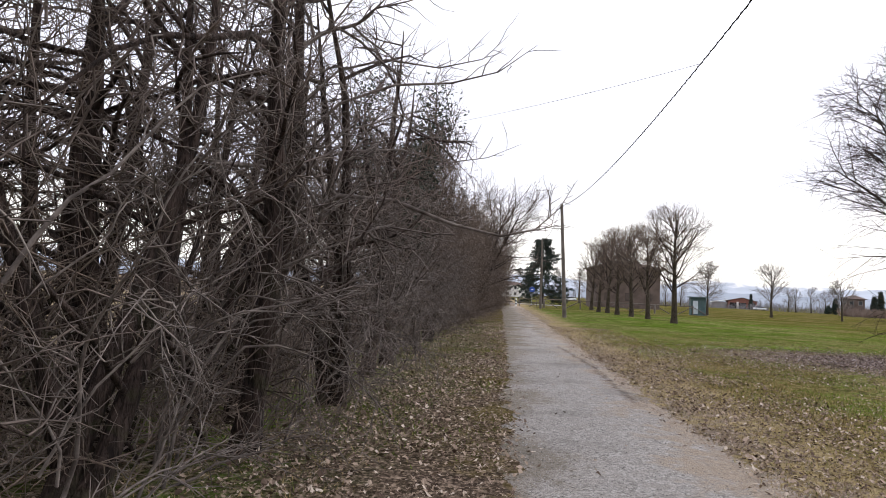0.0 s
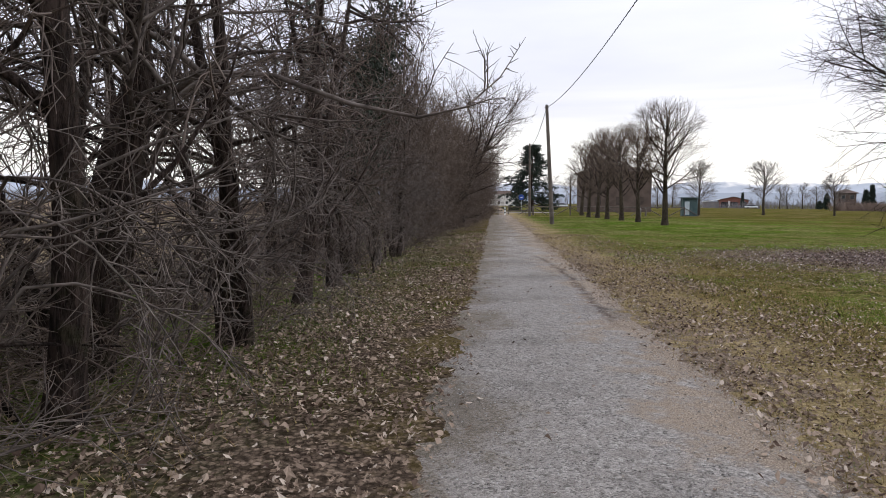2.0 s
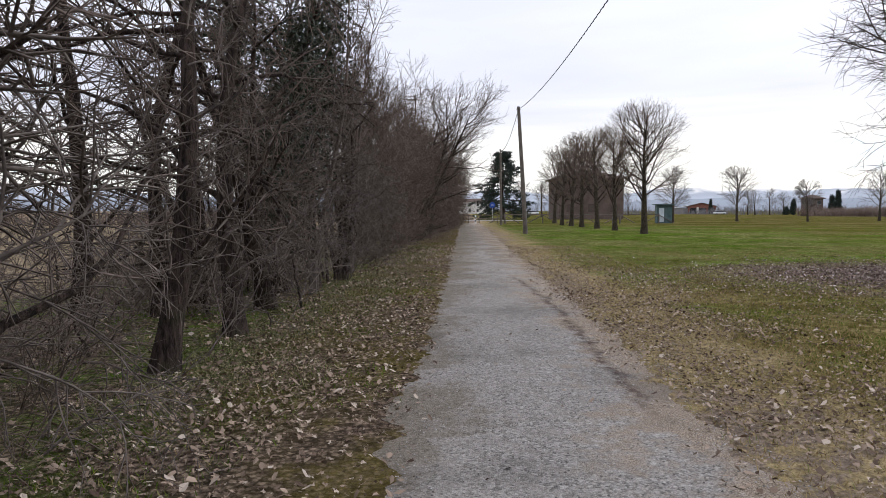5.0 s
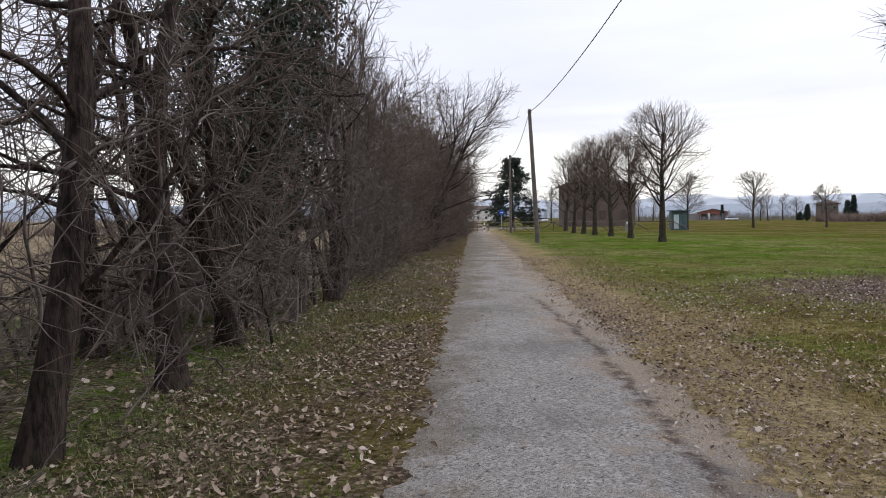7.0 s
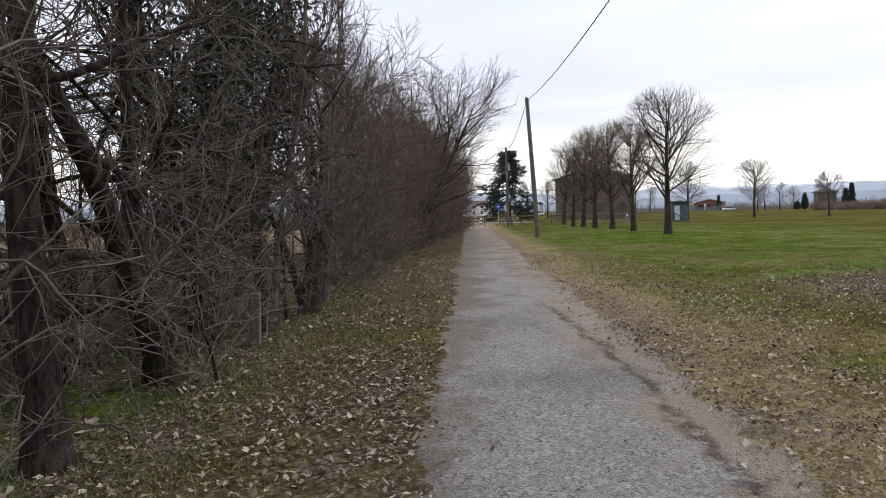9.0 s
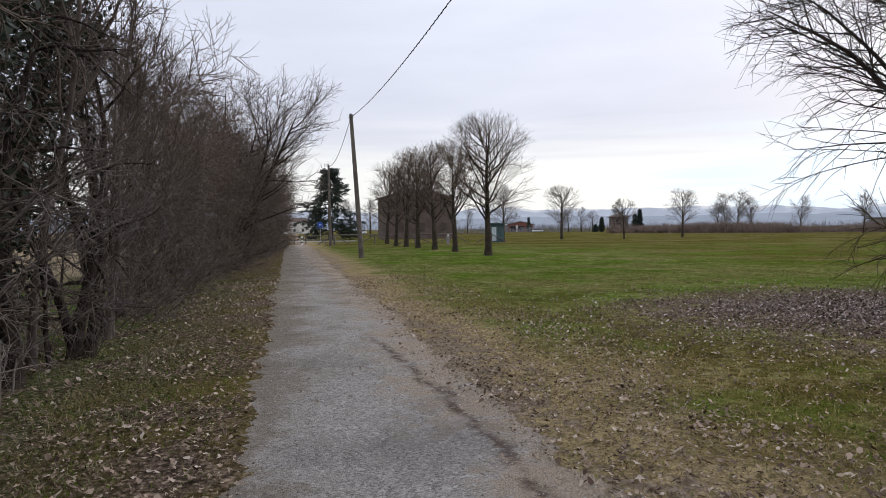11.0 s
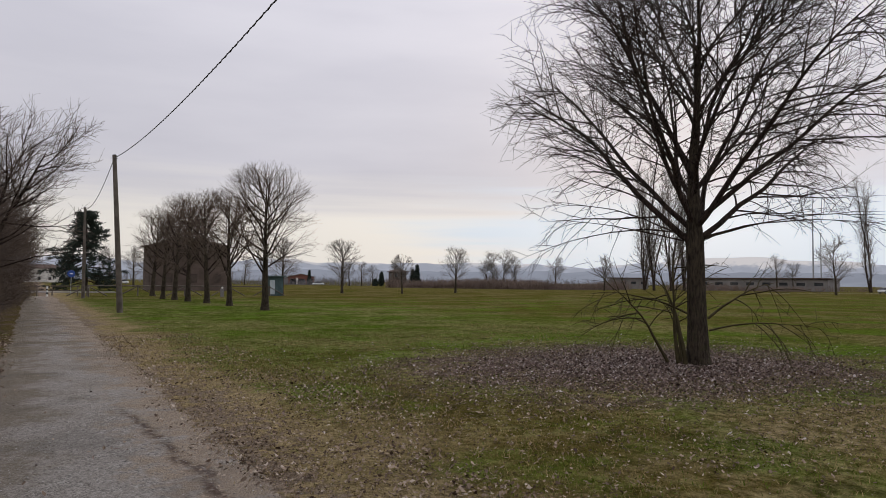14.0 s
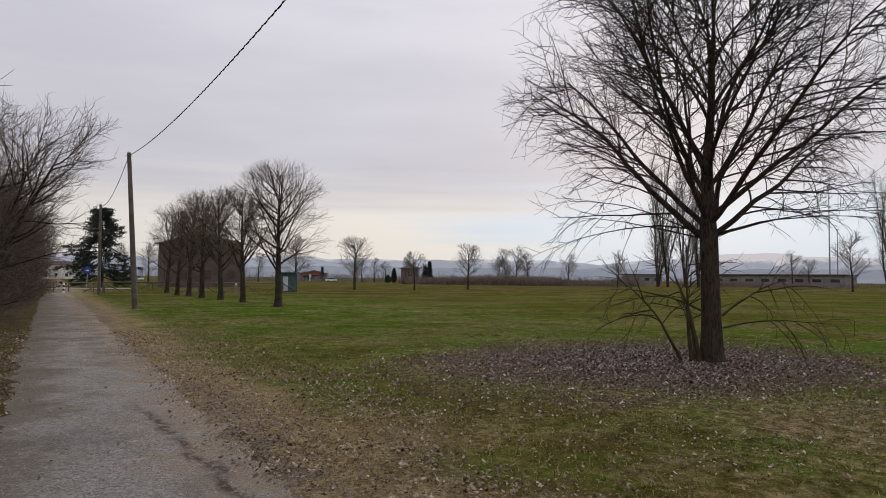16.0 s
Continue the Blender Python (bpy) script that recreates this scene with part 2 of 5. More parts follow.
    # leaf litter below the hedge, mossy towards the path, weeds between the trunks
    verge = n.mix(n.math("MULTIPLY", mid, n.math("ADD", 0.2, n.math("MULTIPLY", n.step(s.outputs[1], 6.0, 11.0), 0.45))), litter, dull)
    verge = n.mix(n.math("MULTIPLY", n.step(x, -1.35, -0.75), 0.28), verge, olive)
    hedge_floor = n.mix(n.math("MULTIPLY", n.math("MULTIPLY", mid, n.math("ADD", 0.35, small)), 0.75), litter, green)
    left = n.mix(n.step(x, -2.6, -1.9), hedge_floor, verge)
    c = n.mix(n.step(s.outputs[0], 0.2, 0.5), left, c)
    c = n.mix(n.step(x, -8.5, -6.5), field, c)
    # fallen leaves round the big tree
    ex = n.math("DIVIDE", n.math("SUBTRACT", s.outputs[0], 11.2), 5.4)
    ey = n.math("DIVIDE", n.math("SUBTRACT", s.outputs[1], 20.8), 4.2)
    rr = n.math("ADD", n.math("ADD", n.math("MULTIPLY", ex, ex), n.math("MULTIPLY", ey, ey)), n.math("MULTIPLY", wob, 0.6))
    under = n.mix(n.math("MULTIPLY", pick, n.math("SUBTRACT", 1.0, n.math("MULTIPLY", rim, 0.8))), (0.040, 0.027, 0.022), (0.31, 0.225, 0.19))
    c = n.mix(n.math("SUBTRACT", 1.0, n.step(rr, 0.35, 1.45)), c, under)
    hgt = n.math("ADD", n.math("ADD", fine, tuft), n.math("MULTIPLY", small, 1.5))
    finish(n, c, 1.0, hgt, 0.6, 0.028, spec=0.0)
    return m


def gravel_material():
    m, n = material("gravel")
    pos = n.add("ShaderNodeNewGeometry").outputs["Position"]
    s = n.add("ShaderNodeSeparateXYZ", {0: pos})
    v = n.add("ShaderNodeTexVoronoi", {"Vector": pos, "Scale": 85.0})
    v2 = n.add("ShaderNodeTexVoronoi", {"Vector": pos, "Scale": 38.0})
    mid = n.step(n.noise(pos, 0.8, 5), 0.34, 0.66)
    small = n.step(n.noise(pos, 5.0, 5, 0.6), 0.34, 0.66)
    grain = n.step(n.noise(pos, 110.0, 3, 0.7), 0.34, 0.66)
    tone = n.add("ShaderNodeSeparateXYZ", {0: v.outputs["Color"]}).outputs[0]
    tone2 = n.add("ShaderNodeSeparateXYZ", {0: v2.outputs["Color"]}).outputs[1]
    stone = n.mix(n.math("ADD", n.math("MULTIPLY", tone, 0.6), n.math("MULTIPLY", tone2, 0.4)), (0.060, 0.055, 0.049), (0.53, 0.492, 0.445))
    dust = n.mix(grain, (0.130, 0.117, 0.103), (0.40, 0.362, 0.318))
    c = n.mix(n.math("MULTIPLY", small, 0.55), stone, dust)
    brown = n.mix(grain, (0.13, 0.10, 0.074), (0.46, 0.375, 0.285))
    sway = n.math("ADD", n.math("MULTIPLY", n.math("SUBTRACT", mid, 0.5), 0.7), n.math("MULTIPLY", n.math("SUBTRACT", small, 0.5), 0.45))
    edge = n.math("ADD", s.outputs[0], sway)
    c = n.mix(n.math("MULTIPLY", n.step(n.math("ADD", edge, n.math("MULTIPLY", n.step(s.outputs[1], 20.0, 46.0), 0.45)), 0.7, 1.35), 0.95), c, brown)
    litter = n.mix(grain, (0.07, 0.055, 0.035), (0.22, 0.175, 0.115))
    c = n.mix(n.math("MULTIPLY", n.math("SUBTRACT", 1.0, n.step(n.math("SUBTRACT", edge, n.math("ADD", n.math("MULTIPLY", n.step(s.outputs[1], 13.0, 24.0), 0.42), n.math("MULTIPLY", n.step(s.outputs[1], 27.0, 48.0), 0.4))), -0.85, -0.15)), 0.6), c, litter)
    damp = n.step(n.noise(pos, 0.5, 4, 0.6), 0.5, 0.68)
    c = n.mix(n.math("MULTIPLY", damp, 0.4), c, (0.085, 0.078, 0.07))
    strewn = n.math("MULTIPLY", n.step(n.noise(pos, 1.1, 6, 0.7), 0.42, 0.62), n.step(s.outputs[1], 16.0, 32.0))
    c = n.mix(n.math("MULTIPLY", strewn, 0.6), c, litter)
    # a worn crack that wanders down the path, with damp crumbs beside it
    yy = s.outputs[1]
    line = n.math("SUBTRACT", 1.13, n.math("MULTIPLY", n.math("MAXIMUM", n.math("SUBTRACT", yy, 17.0), 0.0), 0.09))
    off = n.math("ABSOLUTE", n.math("ADD", n.math("SUBTRACT", s.outputs[0], line), n.math("MULTIPLY", n.math("SUBTRACT", n.noise(pos, 1.6, 5, 0.6), 0.5), 0.5)))
    span = n.math("MULTIPLY", n.step(yy, 10.0, 11.5), n.math("SUBTRACT", 1.0, n.step(yy, 19.5, 21.5)))
    rag = n.step(n.noise(pos, 7.0, 5, 0.7), 0.38, 0.56)
    crack = n.math("MULTIPLY", n.math("MULTIPLY", n.math("SUBTRACT", 1.0, n.step(off, 0.0, 0.13)), span), rag)
    c = n.mix(n.math("MULTIPLY", crack, 0.85), c, (0.07, 0.046, 0.036))
    hgt = n.math("SUBTRACT", n.math("ADD", n.math("MULTIPLY", small, 0.5), n.math("MULTIPLY", grain, 0.6)), n.math("ADD", v.outputs["Distance"], n.math("MULTIPLY", v2.outputs["Distance"], 0.8)))
    finish(n, c, 0.92, n.math("SUBTRACT", hgt, n.math("MULTIPLY", crack, 1.5)), 0.7, 0.014, spec=0.05)
    return m


GROUND = ground_material()
GRAVEL = gravel_material()
SOIL = simple("bare_soil", (0.06, 0.045, 0.038), (0.17, 0.135, 0.112), 8.0, 0.95, 70.0, 0.01)


def painted_haze(name, color, glow_strength, snow=None):
    """A far ridge in self-lit colour, the blue of the hazy air painted in."""
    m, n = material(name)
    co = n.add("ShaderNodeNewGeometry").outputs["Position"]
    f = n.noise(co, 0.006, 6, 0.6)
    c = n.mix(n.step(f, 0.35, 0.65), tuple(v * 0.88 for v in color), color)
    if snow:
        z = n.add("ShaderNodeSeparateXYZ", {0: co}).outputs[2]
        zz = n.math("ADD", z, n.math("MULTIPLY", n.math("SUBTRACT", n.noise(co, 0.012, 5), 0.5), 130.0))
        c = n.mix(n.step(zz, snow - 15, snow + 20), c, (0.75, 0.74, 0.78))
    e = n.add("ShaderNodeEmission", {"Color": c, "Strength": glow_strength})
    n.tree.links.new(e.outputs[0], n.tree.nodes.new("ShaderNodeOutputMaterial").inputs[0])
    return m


# ---- mesh helpers ----
def mesh_object(name, verts, faces, mat, parent=None, label="", smooth=False):
    me = bpy.data.meshes.new(name)
    me.from_pydata(verts, [], faces)
    if smooth:
        me.polygons.foreach_set("use_smooth", [True] * len(me.polygons))
    me.materials.append(mat)
    ob = new(name, me)
    if parent:
        ob.parent = parent
    if label:
        tagged(ob, label)
    return ob


def part(name, bm, mat, parent=None, label="", smooth=False):
    me = bpy.data.meshes.new(name)
    bm.to_mesh(me)
    bm.free()
    if smooth:
        me.polygons.foreach_set("use_smooth", [True] * len(me.polygons))
    me.materials.append(mat)
    ob = new(name, me)
    if parent:
        ob.parent = parent
    if label:
        tagged(ob, label)
    return ob


def empty(name, x, y, z=0.0, turn=0.0):
    ob = new(name)
    ob.empty_display_size = 0.2
    ob.matrix_world = pose(x, y, z, 0, 0, turn)
    return ob


def box(bm, cx, cy, cz, sx, sy, sz, bevel=0.0, m=None):
    geo = bmesh.ops.create_cube(bm, size=1.0)
    vs = geo["verts"]
    for v in vs:
        v.co = Vector((cx + v.co.x * sx, cy + v.co.y * sy, cz + v.co.z * sz))
    if m is not None:
        bmesh.ops.transform(bm, matrix=m, verts=vs)
    if bevel:
        es = list({e for v in vs for e in v.link_edges})
        bmesh.ops.bevel(bm, geom=es, offset=bevel, segments=1, affect="EDGES")
    return bm


def rod(bm, a, b, r1, r2, n=8):
    a, b = Vector(a), Vector(b)
    d = b - a
    m = Matrix.Translation((a + b) / 2) @ d.to_track_quat("Z", "Y").to_matrix().to_4x4()
    bmesh.ops.create_cone(bm, cap_ends=True, segments=n, radius1=r1, radius2=r2, depth=d.length, matrix=m)
    return bm


# ---- trees ----
def unit(v):
    return v / np.maximum(np.linalg.norm(v, axis=-1, keepdims=True), 1e-9)


def run(rng, start, way, length, m, wig, trop):
    """Polylines of m points from each start along each way, with wander and a pull up or down."""
    n = len(start)
    pts = np.zeros((n, m, 3))
    pts[:, 0] = start
    d = unit(way)
    stepl = (length / (m - 1))[:, None]
    for i in range(1, m):
        d = unit(d + rng.normal(0, wig, (n, 3)) + np.array([0, 0, trop]))
        pts[:, i] = pts[:, i - 1] + d * stepl
    return pts


def sprout(rng, P, R, k, t0, t1, angle, length, lvar, m, wig, trop, r0, rt, fall=0.4, keep=None):
    """Children of the polylines P: k each, between t0 and t1 of their length."""
    n, pm, _ = P.shape
    idx = np.repeat(np.arange(n), k)
    q = len(idx)
    t = t0 + (t1 - t0) * ((np.tile(np.arange(k), n) + rng.random(q)) / k)
    f = t * (pm - 1)
    i = np.minimum(f.astype(int), pm - 2)
    fr = (f - i)[:, None]
    a, b = P[idx, i], P[idx, i + 1]
    pos = a + (b - a) * fr
    tan = unit(b - a)
    prad = R[idx, i] * (1 - fr[:, 0]) + R[idx, i + 1] * fr[:, 0]
    rnd = unit(rng.normal(0, 1, (q, 3)))
    perp = unit(rnd - tan * np.sum(rnd * tan, axis=1, keepdims=True))
    ang = np.radians(rng.uniform(angle[0], angle[1], q))[:, None]
    d = tan * np.cos(ang) + perp * np.sin(ang)
    L = length * (1 - fall * t) * rng.uniform(1 - lvar, 1 + lvar, q)
    C = run(rng, pos, d, L, m, wig, trop)
    base = np.minimum(prad * 0.8, r0 * rng.uniform(0.7, 1.2, q))
    rad = base[:, None] * np.linspace(1, 0, m)[None] ** 0.8 + rt
    return C, rad


def crown_fill(rng, P, R, k, t0, t1, angle, longest, centre, radii, m, wig, trop, r0, rt, reach=0.92, outward=0.5):
    """Children of the polylines P that grow outwards and end inside an ellipsoid crown."""
    n, pm, _ = P.shape
    idx = np.repeat(np.arange(n), k)
    q = len(idx)
    t = t0 + (t1 - t0) * ((np.tile(np.arange(k), n) + rng.random(q)) / k)
    f = t * (pm - 1)
    i = np.minimum(f.astype(int), pm - 2)
    fr = (f - i)[:, None]
    a, b = P[idx, i], P[idx, i + 1]
    pos = a + (b - a) * fr
    tan = unit(b - a)
    prad = R[idx, i] * (1 - fr[:, 0]) + R[idx, i + 1] * fr[:, 0]
    away = unit((pos - centre) * np.array([1.0, 1.0, 0.6]))
    rnd = unit(rng.normal(0, 1, (q, 3))) + away * outward
    perp = unit(rnd - tan * np.sum(rnd * tan, axis=1, keepdims=True))
    ang = np.radians(rng.uniform(angle[0], angle[1], q))[:, None]
    d = unit(tan * np.cos(ang) + perp * np.sin(ang))
    o, w = (pos - centre) / radii, d / radii
    A, B, C = np.sum(w * w, 1), np.sum(o * w, 1), np.sum(o * o, 1) - 1
    room = np.maximum((-B + np.sqrt(np.maximum(B * B - A * C, 0))) / A, 0.0)
    L = np.minimum(longest, room * reach) * rng.uniform(0.62, 1.08, q)
    ok = L > longest * 0.12
    pos, d, L, prad = pos[ok], d[ok], L[ok], prad[ok]
    out = run(rng, pos, d, L, m, wig, trop)
    base = np.minimum(prad * 0.75, r0 * (0.45 + 0.55 * L / longest))
    rad = base[:, None] * np.linspace(1, 0, m)[None] ** 0.85 + rt
    return out, rad


def tubes(levels):
    """Vertices and faces of tubes along polylines; levels: (points, radii, sides)."""
    V, F, off = [], [], 0
    for P, R, k in levels:
        n, m, _ = P.shape
        tan = np.zeros_like(P)
        tan[:, 1:-1] = P[:, 2:] - P[:, :-2]
        tan[:, 0] = P[:, 1] - P[:, 0]
        tan[:, -1] = P[:, -1] - P[:, -2]
        tan = unit(tan)
        ref = np.where(np.abs(tan[:, :1, 2:3]) > 0.8, np.array([1.0, 0, 0]), np.array([0, 0, 1.0]))
        u = unit(np.cross(tan, np.broadcast_to(ref, tan.shape)))
        v = np.cross(tan, u)
        a = np.arange(k) * 2 * math.pi / k
        ring = P[:, :, None] + R[:, :, None, None] * (u[:, :, None] * np.cos(a)[None, None, :, None] + v[:, :, None] * np.sin(a)[None, None, :, None])
        V.append(ring.reshape(-1, 3))
        base = (np.arange(n) * m * k)[:, None, None] + (np.arange(m - 1) * k)[None, :, None] + off
        j, j2 = np.arange(k)[None, None], ((np.arange(k) + 1) % k)[None, None]
        F.append(np.stack([base + j, base + j2, base + j2 + k, base + j + k], -1).reshape(-1, 4))
        off += n * m * k
    return np.concatenate(V), np.concatenate(F)


def tube_mesh(name, levels, mat):
    V, F = tubes(levels)
    me = bpy.data.meshes.new(name)
    me.vertices.add(len(V))
    me.vertices.foreach_set("co", V.astype(np.float32).ravel())
    me.loops.add(F.size)
    me.loops.foreach_set("vertex_index", F.astype(np.int32).ravel())
    me.polygons.add(len(F))
    me.polygons.foreach_set("loop_start", np.arange(0, F.size, 4, dtype=np.int32))
    me.polygons.foreach_set("use_smooth", np.ones(len(F), dtype=bool))
    me.update(calc_edges=True)
    me.validate()
    me.materials.append(mat)
    return me


def flare(P, R, amount):
    """Root flare at the foot of trunks."""
    R[:, 0] *= 1 + amount
    return R


def tree(name, x, y, levels, mats, label, category, group, turn=0.0, size=1.0, split=True):
    """levels: lists of tube levels for trunk, limbs and fine twigs. Each limb is a part of its own."""
    root = empty(name, x, y, 0, turn)
    root.scale = (size, size, size)
    trunk, limbs, fine = levels
    if split:
        for P, R, k in trunk:
            for i in range(len(P)):
                new("trunk", tube_mesh("trunk", [(P[i:i + 1], R[i:i + 1], k)], mats[0])).parent = root
        for P, R, k in limbs[:1]:
            for i in range(len(P)):
                new("limb", tube_mesh("limb", [(P[i:i + 1], R[i:i + 1], k)], mats[1])).parent = root
        fine = limbs[1:] + fine
    else:
        new("trunk", tube_mesh("trunk", trunk, mats[0])).parent = root
        fine = limbs + fine
    ob = new("crown", tube_mesh("crown", fine, mats[2]))
    ob.parent = root
    tagged(ob, kind="stuff")
    return tagged(root, label, category, group)


def trim(level, lim, low=1.0, cone=False):
    """Leaves out the polylines that reach past the hedge's face at local x, closer in near the ground."""
    P, R, k = level
    top = (lim - 0.15, lim - 0.6, lim - 1.7) if cone else (lim, lim + 0.2, lim + 0.4)
    far = (P[:, :, 0] - np.interp(P[:, :, 2], (0.3, 1.2, 2.2, 3.3, 4.4, 7.0), (lim - low, lim - 0.4 * low, lim, *top))).max(axis=1)
    ok = (far < 0) & (P[:, :, 2].min(axis=1) > -0.13)
    return P[ok], R[ok], k


def lean_tree(rng, height, r, stems=1, clear=0.22, limb_k=12, limb_len=2.6, limb_ang=(35, 75), limb_trop=0.03, wig=0.12,
              k2=9, len2=1.1, k3=7, len3=0.5, k4=0, len4=0.25, trop2=0.0, trop3=-0.02, spread=0.12, tw=0.0035, fall=0.55, m1=7, face=None, limb_r=0.42, cone=False):
    """A bare tree as tube levels: trunk, limbs, twigs."""
    start = np.stack([rng.normal(0, 0.10 * (stems > 1), stems), rng.normal(0, 0.10 * (stems > 1), stems), np.full(stems, -0.12)], 1)
    way = np.stack([rng.normal(0, spread, stems), rng.normal(0, spread, stems), np.ones(stems)], 1)
    hs = height * rng.uniform(0.8, 1.0, stems)
    hs[0] = height
    T = run(rng, start, way, hs, 14, 0.05, 0.04)
    TR = r * rng.uniform(0.7, 1.0, (stems, 1)) * (np.linspace(1, 0.04, 14)[None] ** 0.9)
    TR[0] = r * np.linspace(1, 0.05, 14) ** 0.9
    TR = flare(T, TR, 0.35)
    A, AR = sprout(rng, T, TR, limb_k, clear, 0.98, limb_ang, limb_len, 0.3, m1, wig, limb_trop, r * limb_r, tw * 1.5, fall)
    if face:
        A, AR, _ = trim((A, AR, 6), face, cone=cone)
    B, BR = sprout(rng, A, AR, k2, 0.12, 1.0, (25, 65), len2, 0.4, 5, wig * 1.35, trop2, r * limb_r * 0.3, tw, 0.4)
    if face:
        B, BR, _ = trim((B, BR, 4), face, cone=cone)
    C, CR = sprout(rng, B, BR, k3, 0.1, 1.0, (25, 70), len3, 0.5, 3, wig * 1.8, trop3, tw * 1.8, tw * 0.6, 0.3)
    if face:
        C, CR, _ = trim((C, CR, 3), face + 0.1, cone=cone)
    out = [[(T, TR, 9)], [(A, AR, 6)], [(B, BR, 3), (C, CR, 3)]]
    if k4:
        D, DR = sprout(rng, C, CR, k4, 0.15, 1.0, (25, 75), len4, 0.5, 3, wig, trop3, tw * 1.1, tw * 0.45, 0.2)
        out[2].append((D, DR, 3))
    return out

# ---- ground and path ----
def ground_sheet():
    """One sheet to the horizon, finer and gently uneven close to the path."""
    xs = np.concatenate([[-4500, -1500, -500, -160, -60, -30], np.arange(-16, 30.1, 0.5), [40, 60, 100, 200, 500, 1500, 4500]])
    ys = np.concatenate([[-4500, -1500, -400, -100, -40, -20], np.arange(-8, 60.1, 0.5), [70, 80, 100, 150, 300, 800, 2000, 4500]])
    V = []
    for y in ys:
        for x in xs:
            near = max(0.0, 1 - max(abs(x) / 30.0, abs(y - 20) / 45.0))
            off = min(1.0, max(0.0, max(-0.85 - x, x - 1.7)) / 1.0)
            z = (noise.noise(Vector((x * 0.35, y * 0.35, 0))) * 0.05 + noise.noise(Vector((x * 1.1, y * 1.1, 3))) * 0.02) * min(1, near * 3) * off
            V.append((x, y, z - 0.012))
    k = len(xs)
    F = [(j * k + i, j * k + i + 1, (j + 1) * k + i + 1, (j + 1) * k + i) for j in range(len(ys) - 1) for i in range(k - 1)]
    ob = mesh_object("ground", V, F, GROUND, smooth=True)
    tagged(ob, "flat field of short grass, dry straw and leaf litter", "ground", kind="structure")


ground_sheet()


def path_strip():
    """The gravel path, with ragged edges, slightly domed."""
    V, F = [], []
    ys = np.concatenate([np.arange(-12, 2, 0.12), np.arange(2, 24, 0.04), np.arange(24, 40, 0.12), np.arange(40, 84, 0.6)])
    cols = 9
    for y in ys:
        a = -0.72 + 0.16 * noise.noise(Vector((0, y * 0.6, 0))) + 0.16 * noise.noise(Vector((0, y * 2.3, 5))) + 0.10 * noise.noise(Vector((0, y * 6.0, 9))) + 0.16 * noise.noise(Vector((3, y * 0.16, 2))) + 0.07 * noise.noise(Vector((3, y * 15.0, 2)))
        b = 1.6 + 0.22 * noise.noise(Vector((9, y * 0.5, 0))) + 0.22 * noise.noise(Vector((9, y * 2.1, 5))) + 0.14 * noise.noise(Vector((9, y * 6.0, 9))) + 0.2 * noise.noise(Vector((5, y * 0.14, 2))) + 0.08 * noise.noise(Vector((5, y * 15.0, 2)))
        for c in range(cols):
            f = c / (cols - 1)
            x = a + (b - a) * f
            z = 0.022 * (1 - (2 * f - 1) ** 6) + 0.008 * noise.noise(Vector((x * 2, y * 2, 0))) - 0.014
            V.append((x, y, z))
    for j in range(len(ys) - 1):
        for c in range(cols - 1):
            i = j * cols + c
            F.append((i, i + 1, i + cols + 1, i + cols))
    ob = mesh_object("path", V, F, GRAVEL, smooth=True)
    tagged(ob, "grey gravel footpath with ragged grassy edges", "path", kind="structure")


path_strip()


def strip(name, line, width, mat, z, label, category, seed):
    """A ragged strip lying along a line of points."""
    rng = np.random.default_rng(seed)
    V, F = [], []
    pts = []
    for (x0, y0), (x1, y1) in zip(line, line[1:]):
        q = max(2, int(math.hypot(x1 - x0, y1 - y0) / 0.07))
        pts += [(x0 + (x1 - x0) * i / q, y0 + (y1 - y0) * i / q) for i in range(q)]
    for i, (x, y) in enumerate(pts):
        e = min(1.0, i / 6, (len(pts) - 1 - i) / 6)
        wd = width * e * (0.55 + 0.45 * noise.noise(Vector((seed, i * 0.21, 0)))) * rng.uniform(0.7, 1.2)
        sx = 0.10 * noise.noise(Vector((i * 0.09, seed, 2)))
        V += [(x + sx - wd, y, z - 0.004), (x + sx, y, z + 0.003), (x + sx + wd, y, z - 0.004)]
    for i in range(len(pts) - 1):
        a = i * 3
        F += [(a, a + 1, a + 4, a + 3), (a + 1, a + 2, a + 5, a + 4)]
    ob = mesh_object(name, V, F, mat)
    return tagged(ob, label, category, kind="structure")


strip("rut", [(-0.06, 28.3), (-0.1, 28.7)], 0.10, SOIL, 0.016, "dark clump of soil on the gravel path", "crack", 11)


